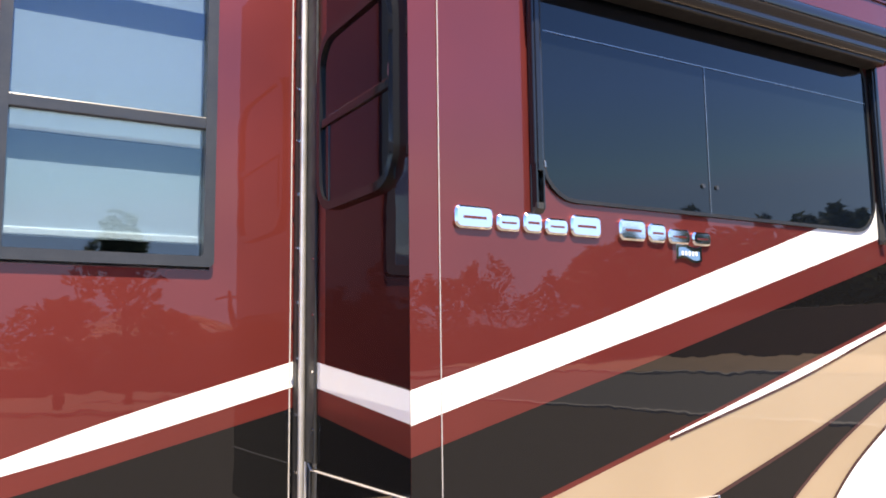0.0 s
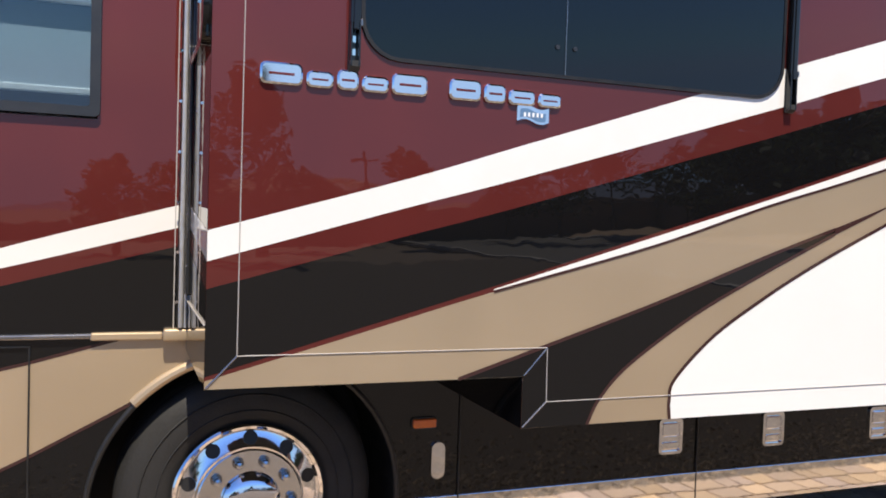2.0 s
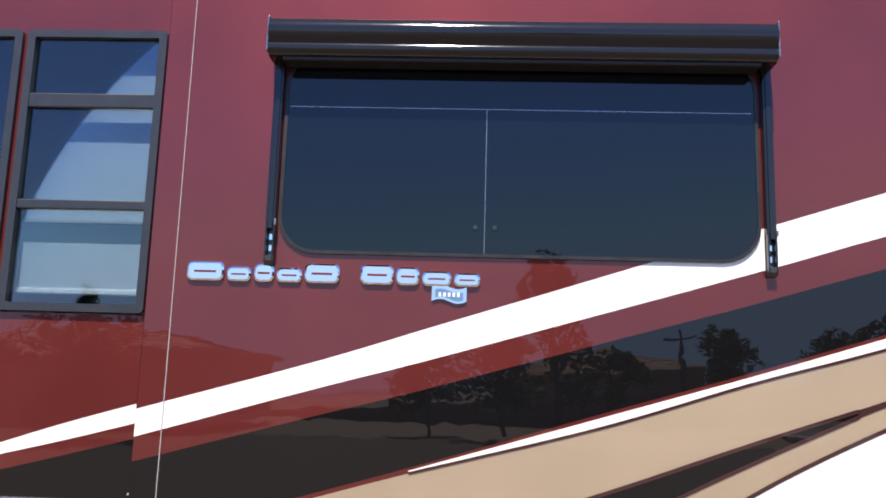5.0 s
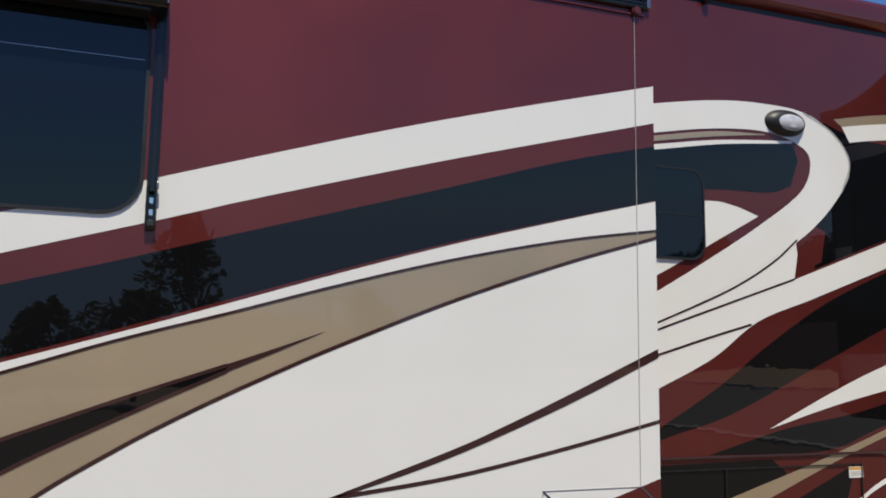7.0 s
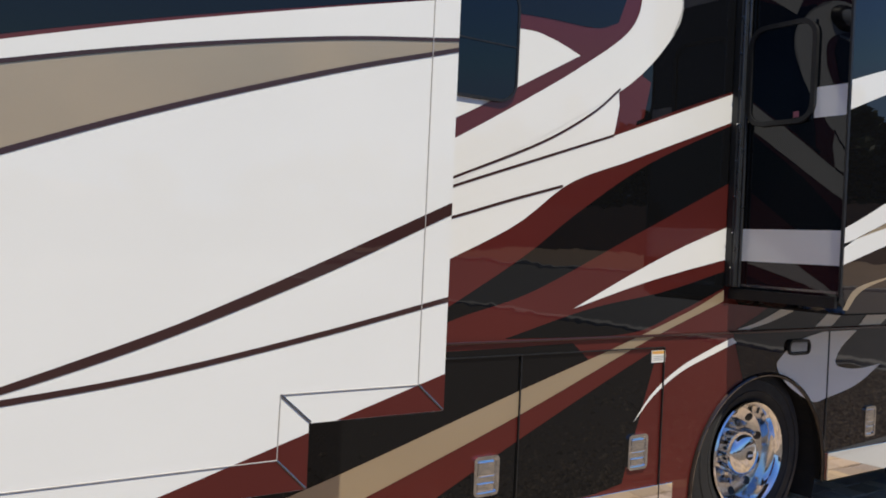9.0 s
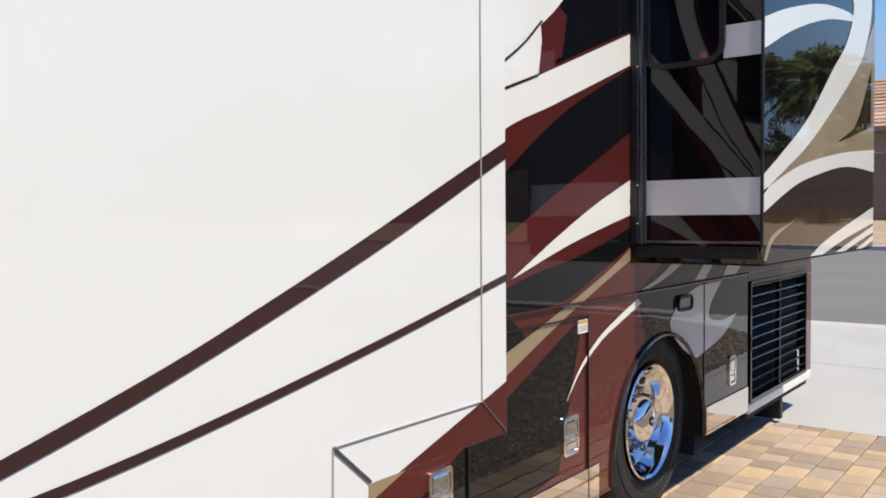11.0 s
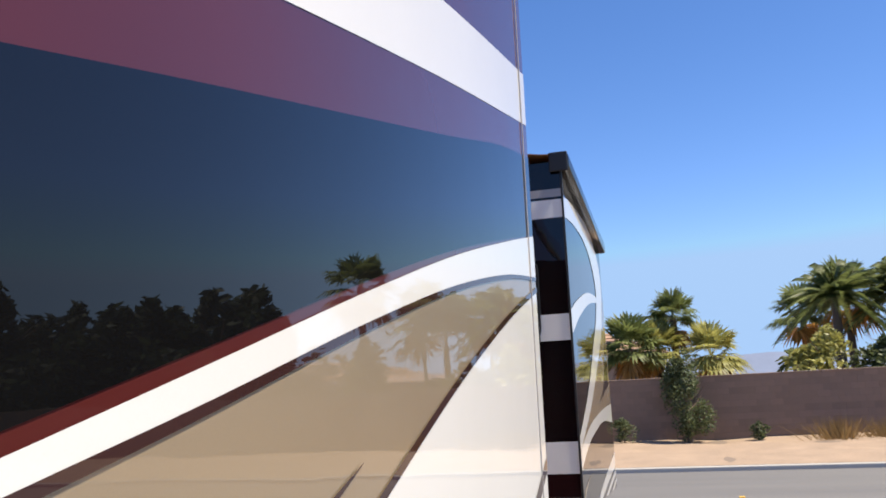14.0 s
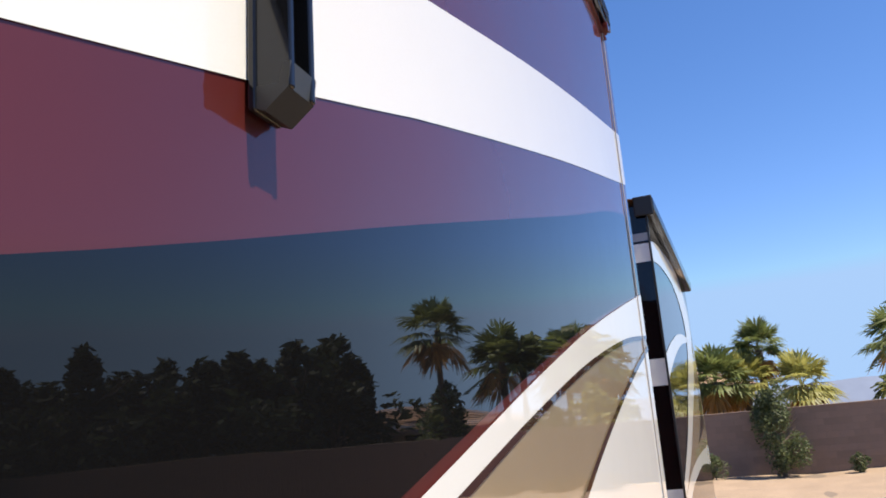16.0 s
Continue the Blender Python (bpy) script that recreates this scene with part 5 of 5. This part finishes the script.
def fan_frond(V, F, base, a, tilt, length, rnd, droop):
    """A fan leaf: a stalk, then narrow blades spread in a fan."""
    d = Vector((math.cos(a) * math.cos(tilt), math.sin(a) * math.cos(tilt), math.sin(tilt)))
    side = Vector((-math.sin(a), math.cos(a), 0))
    up = d.cross(side) * -1
    hub = base + d * length * 0.45
    o = len(V)
    w = side * 0.012
    V += [tuple(base - w), tuple(base + w), tuple(hub + w * 0.7), tuple(hub - w * 0.7)]
    F.append((o, o + 1, o + 2, o + 3))
    for k in range(15):
        b = radians(-95 + 190 * k / 14) + rnd.gauss(0, 0.04)
        dirv = d * math.cos(b) + side * math.sin(b)
        ln = length * 0.55 * (0.75 + 0.25 * math.cos(b)) * rnd.uniform(0.9, 1.1)
        mid = hub + dirv * ln * 0.6 + up * 0.02 - Vector((0, 0, droop * ln * 0.10))
        tip = hub + dirv * ln - Vector((0, 0, droop * ln * 0.38))
        q = dirv.cross(up).normalized() * ln * 0.065
        o = len(V)
        V += [tuple(hub), tuple(mid - q), tuple(tip), tuple(mid + q)]
        F.append((o, o + 1, o + 2, o + 3))


def fan_palm(height, radius, seed, label, material=None, fronds=34, dry=6):
    rnd = random.Random(seed)
    root = tagged(new("palm_tree"), label, "palm")
    lean = rnd.gauss(0, 0.03)
    pts = [(lean * height * (k / 6) ** 2, 0, height * 0.82 * k / 6 - (0.05 if k == 0 else 0)) for k in range(7)]
    part("trunk", tube(pts, [0.19 - 0.012 * k for k in range(7)], n=10), BARK, root, "fibrous palm trunk")
    top = Vector(pts[-1])
    for kind in ("green", "dry"):
        V, F = [], []
        n = fronds if kind == "green" else dry
        for k in range(n):
            tilt = radians(rnd.uniform(-25, 82)) if kind == "green" else radians(rnd.uniform(-70, -35))
            fan_frond(V, F, top + Vector((0, 0, rnd.uniform(-0.15, 0.15))), rnd.uniform(0, 6.28), tilt, radius * rnd.uniform(0.8, 1.15), rnd, 1.0 if tilt < 0.8 else 0.5)
        if n:
            c = new("crown" if kind == "green" else "dry_skirt", mesh_of("crown", V, F, (material or FROND) if kind == "green" else DRYLEAF)); c.parent = root
    return root


def feather_palm(height, radius, seed, label):
    rnd = random.Random(seed)
    root = tagged(new("palm_tree"), label, "palm")
    pts = [(0, 0, height * 0.75 * k / 5 - (0.05 if k == 0 else 0)) for k in range(6)]
    part("trunk", tube(pts, [0.2 - 0.01 * k for k in range(6)], n=10), BARK, root)
    top = Vector(pts[-1])
    V, F = [], []
    for k in range(84):
        a, tilt = rnd.uniform(0, 6.28), radians(rnd.uniform(-20, 85))
        ln = radius * rnd.uniform(0.85, 1.15)
        h = Vector((math.cos(a), math.sin(a), 0))
        side = Vector((-math.sin(a), math.cos(a), 0))
        for s in range(24):
            t = (s + 1) / 24
            p = top + h * ln * t * math.cos(tilt) + Vector((0, 0, ln * (t * math.sin(tilt) - 0.42 * t * t)))
            for sg in (-1, 1):
                e = p + side * sg * ln * 0.22 * (1.1 - t) + h * ln * 0.13 - Vector((0, 0, ln * 0.05))
                o = len(V)
                w = Vector((0, 0, 0.016)) + h * 0.046
                V += [tuple(p - w), tuple(p + w), tuple(e)]
                F.append((o, o + 1, o + 2))
    c = new("crown", mesh_of("crown", V, F, FROND)); c.parent = root
    return root


def put(ob, x, y, z, turn=0.0):
    ob.matrix_world = pose(x, y, z, 0, 0, turn)
    return ob


Z2 = VERGE_Z - 0.03
put(fan_palm(5.0, 1.2, 11, "green fan palm standing above the wall", fronds=64), 34.2, -0.5, Z2)
put(fan_palm(3.75, 1.4, 12, "bushy yellow-green fan palm with drooping fronds", FROND, 66, 7), 32.6, 1.05, Z2)
put(fan_palm(3.6, 1.2, 15, "dense green fan palm behind the wall", YOUNG, 56, 5), 33.2, 0.1, Z2)
put(fan_palm(3.25, 1.3, 13, "yellow-green fan palm with a dry orange skirt", YOUNG, 46, 10), 32.3, -1.65, Z2)
put(feather_palm(6.3, 2.1, 21, "tall feather palm behind the wall"), 36.5, -6.5, Z2)
put(feather_palm(6.4, 2.1, 23, "tall feather palm behind the wall"), 36.8, -9.0, Z2)
put(feather_palm(3.2, 0.8, 22, "small feather palm far behind the wall"), 42.0, -5.6, Z2)
put(tree(3.4, 3.0, YOUNG, 31, "yellow-green shrub tree behind the wall", 2600, leaf=0.12), 33.5, -5.5, Z2)
put(tree(3.2, 2.8, LEAF, 32, "leafy green shrub tree behind the wall", 2400, leaf=0.12), 33.8, -7.5, Z2)
put(tree(4.4, 3.2, LEAF, 33, "green garden tree behind the wall", 2600, leaf=0.13), 35.0, -12.0, Z2)
put(tree(3.0, 1.5, LEAF, 41, "upright green conifer shrub against the wall", 5200, "shrub", 0.02, 0.06, "shrub"), 29.75, -0.65, VERGE_Z - 0.02)
put(tree(0.85, 0.9, LEAF, 42, "small round green shrub", 900, "shrub", 0.02, 0.05, "shrub"), 29.6, 1.35, VERGE_Z - 0.02)
put(tree(0.62, 0.6, LEAF, 43, "small low green shrub", 600, "shrub", 0.02, 0.05, "shrub"), 29.6, -2.7, VERGE_Z - 0.02)
for i, (x, y, s) in enumerate(((29.6, -4.9, 1.0), (29.5, -6.3, 0.9), (29.7, -8.3, 0.8))):
    V, F = [], []
    rnd = random.Random(60 + i)
    for k in range(420):
        a, r = rnd.uniform(0, 6.28), abs(rnd.gauss(0, 0.28)) * s
        b = Vector((r * math.cos(a), r * 1.5 * math.sin(a), 0))
        e = b * 1.8 + Vector((rnd.gauss(0, 0.1), rnd.gauss(0, 0.1), rnd.uniform(0.35, 0.75) * s))
        w = Vector((0, 0.009, 0))
        o = len(V)
        V += [tuple(b - w), tuple(b + w), tuple(e)]
        F.append((o, o + 1, o + 2))
    c = new("dry_grass_clump", mesh_of("grass", V, F, STRAW))
    put(c, x, y, VERGE_Z - 0.02)
    tagged(c, "clump of dry straw-coloured grass at the wall", "grass clump", "dry grass clumps")


# ---- houses ----
def house(x0, x1, y0, y1, z0, wall_h, rise, label):
    root = tagged(new("house"), label, "house")
    part("wall", block(x0, x1, y0, y1, z0 - 0.1, z0 + wall_h), STUCCO, root)
    o = 0.5
    V, F = [], []
    cx, cy = (x0 + x1) / 2, (y0 + y1) / 2
    lx, ly = x1 - x0 + 2 * o, y1 - y0 + 2 * o
    n = 14
    along = ly > lx
    for k in range(n):
        t0, t1 = k / n, (k + 1) / n
        half = min(lx, ly) / 2
        for s0, s1 in ((t0, t1),):
            a0, a1 = half * (1 - s0), half * (1 - s1)
            zz0, zz1 = z0 + wall_h + rise * s0 + 0.04, z0 + wall_h + rise * s1
            ex0, ey0 = (a0, ly / 2 - half + a0) if along else (lx / 2 - half + a0, a0)
            ex1, ey1 = (a1, ly / 2 - half + a1) if along else (lx / 2 - half + a1, a1)
            b = len(V)
            for ex, ey, z in ((ex0, ey0, zz0), (ex1, ey1, zz1)):
                V += [(cx - ex, cy - ey, z), (cx + ex, cy - ey, z), (cx + ex, cy + ey, z), (cx - ex, cy + ey, z)]
            for i in range(4):
                F.append((b + i, b + (i + 1) % 4, b + 4 + (i + 1) % 4, b + 4 + i))
    r = new("roof", mesh_of("roof", V, F, TILE)); r.parent = root
    part("fascia", block(x0 - o, x1 + o, y0 - o, y1 + o, z0 + wall_h - 0.14, z0 + wall_h + 0.03), STUCCO, root)
    for k in range(2):
        y = y0 + (y1 - y0) * (0.3 + 0.4 * k)
        part("window", block(x0 - 0.03, x0 + 0.02, y - 0.6, y + 0.6, z0 + 0.9, z0 + 2.1), TINT, root)
    return root


house(38.3, 49.0, 0.2, 14.2, Z2, 2.95, 2.2, "tan stucco house with a tiled hip roof")
house(44.0, 54.0, -26.0, -13.0, Z2, 2.3, 1.4, "distant stucco house with a tiled roof")
garage = tagged(new("garage"), "grey plaster garage with a tan eave", "garage")
part("wall", block(-16.0, -5.5, 3.0, 17.0, 0.2, 3.15), PLASTER, garage)
part("eave", block(-16.3, -5.2, 2.7, 17.3, 3.15, 3.36, 0.02), STUCCO, garage, "tan eave")
# across the yard, on the side of the sun: seen in the paint
house(-24.0, -8.0, -36.0, -26.0, 0.9, 2.6, 1.5, "single-storey stucco house across the yard")
house(3.0, 14.0, -54.0, -44.0, -0.3, 2.6, 1.6, "far stucco house behind the trees")
yard = part("yard_wall", block(-30, 32, -41.2, -41.0, -2.6, 1.1), BLOCK)
tagged(yard, "long brown block wall at the end of the yard", "wall")


def ray_at(az, dist):
    return 2 + dist * math.sin(radians(az)), -1.5 - dist * math.cos(radians(az))


for i, (az, dist, h, w) in enumerate(((5, 24, 6.6, 2.4), (0.5, 26, 4.0, 3.6), (-5, 27, 3.6, 3.0), (-33, 22, 5.6, 3.4), (-41, 25, 5.2, 4.2), (9, 33, 3.5, 4.0), (17.5, 36, 4.6, 3.4), (25, 38, 4.1, 3.5), (29, 36, 4.4, 4.2), (33, 40, 5.4, 4.0), (38, 40, 4.4, 5.0))):
    x, y = ray_at(az, dist)
    put(tree(h, w, PINE, 100 + i, "dark green tree across the yard", 1500, leaf=0.17), x, y, -0.35 if dist > 30 else -0.05, 40 * i)
base_trees = [tree(7.6, 4.2, PINE, 201, "dense dark conifer in a row along the street", 2200, leaf=0.30, bare=0.06), tree(6.6, 4.8, PINE, 202, "dense dark conifer in a row along the street", 2200, leaf=0.30, bare=0.06)]
for t in base_trees:
    t["group"] = "conifer row"
for i, az in enumerate((41, 43.6, 46, 48.4, 51, 53.2, 55.6, 57.6, 59.6, 61.9, 63.9, 65.7)):
    x, y = ray_at(az, 43 + (i % 3) * 1.5)
    h = (0.82, 0.95, 0.86, 1.04, 0.88, 0.98, 0.9, 0.97, 0.92, 1.0, 1.02, 0.84)[i]
    if i < 2:
        t = base_trees[i]
    else:
        t = copy_thing(base_trees[i % 2], Matrix())
    t.scale = (1.15, 1.15, h * 1.16)
    t.location, t.rotation_mode = (x, y, VERGE_Z - 0.1), "XYZ"
    t.rotation_euler = (0, 0, i * 1.3)
for i, (az, dist, h, r) in enumerate(((72.4, 34, 7.7, 1.8), (76.6, 35, 5.9, 1.8), (81.0, 36, 5.9, 1.8), (83.5, 38, 5.2, 1.6))):
    x, y = ray_at(az, dist)
    put(fan_palm(h, r, 300 + i, "fan palm beyond the far end of the wall", fronds=36), x, y, Z2)
pole_x, pole_y = ray_at(14.4, 40)
pole = part("utility_pole", tube([(0, 0, -0.1), (0, 0, 5.2)], [0.13, 0.09], n=10), BARK)
put(pole, pole_x, pole_y, -0.9)
tagged(pole, "wooden utility pole with a cross-arm", "pole")
part("cross_arm", block(-0.8, 0.8, -0.05, 0.05, 4.7, 4.82), BARK, pole)

# hills on the horizon, their haze given by the blue colour alone
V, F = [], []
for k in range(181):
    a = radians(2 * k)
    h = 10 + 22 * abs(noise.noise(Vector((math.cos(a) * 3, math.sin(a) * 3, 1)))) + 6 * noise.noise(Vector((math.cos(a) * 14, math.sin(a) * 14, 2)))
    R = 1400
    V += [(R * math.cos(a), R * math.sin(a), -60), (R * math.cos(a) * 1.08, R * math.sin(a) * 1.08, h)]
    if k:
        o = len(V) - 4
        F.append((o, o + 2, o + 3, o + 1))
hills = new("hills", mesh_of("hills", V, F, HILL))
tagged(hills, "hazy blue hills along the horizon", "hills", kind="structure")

# ---- pavers of the drive, nearest first as single pieces ----
sizes = {"a": (0.25, 0.18), "b": (0.18, 0.18), "c": (0.125, 0.18)}
pmesh = {k: cube_mesh("paver", a - 0.008, b - 0.008, 0.06, PAVER, 0.006) for k, (a, b) in sizes.items()}
V, F = [], []
made = 0
prng = random.Random(17)
y = EDGE + 0.09
while y < 4.3:
    x = 9.3
    while x > -6:
        k = prng.choice("aabbc")
        a, b = sizes[k]
        cx = x - a / 2
        if y < 1.75 or x < -1.5:
            z = drive_z(cx) - 0.03 + prng.uniform(-0.002, 0.002)
            if x > 6.2 and y < 1.6 and made < 300:
                o = new("paver", pmesh[k])
                o.matrix_world = pose(cx, y, z, 0, FALL, 0)
                o.parent = drive
                made += 1
            else:
                o = len(V)
                zz = lambda q: drive_z(q) - 0.001
                x0, x1, y0, y1 = x - a + 0.004, x - 0.004, y - b / 2 + 0.004, y + b / 2 - 0.004
                c = 0.005
                for (xa, xb, ya, yb, dz) in ((x0, x1, y0, y1, -0.012), (x0 + c, x1 - c, y0 + c, y1 - c, 0.0)):
                    V += [(xa, ya, zz(xa) + dz), (xb, ya, zz(xb) + dz), (xb, yb, zz(xb) + dz), (xa, yb, zz(xa) + dz)]
                F += [(o + 4, o + 5, o + 6, o + 7)] + [(o + i, o + (i + 1) % 4, o + 4 + (i + 1) % 4, o + 4 + i) for i in range(4)]
        x -= a
    y += 0.18
rest = new("pavers", mesh_of("pavers", V, F, PAVERS)); rest.parent = drive
tagged(rest, "further tan and pink concrete pavers", kind="stuff")
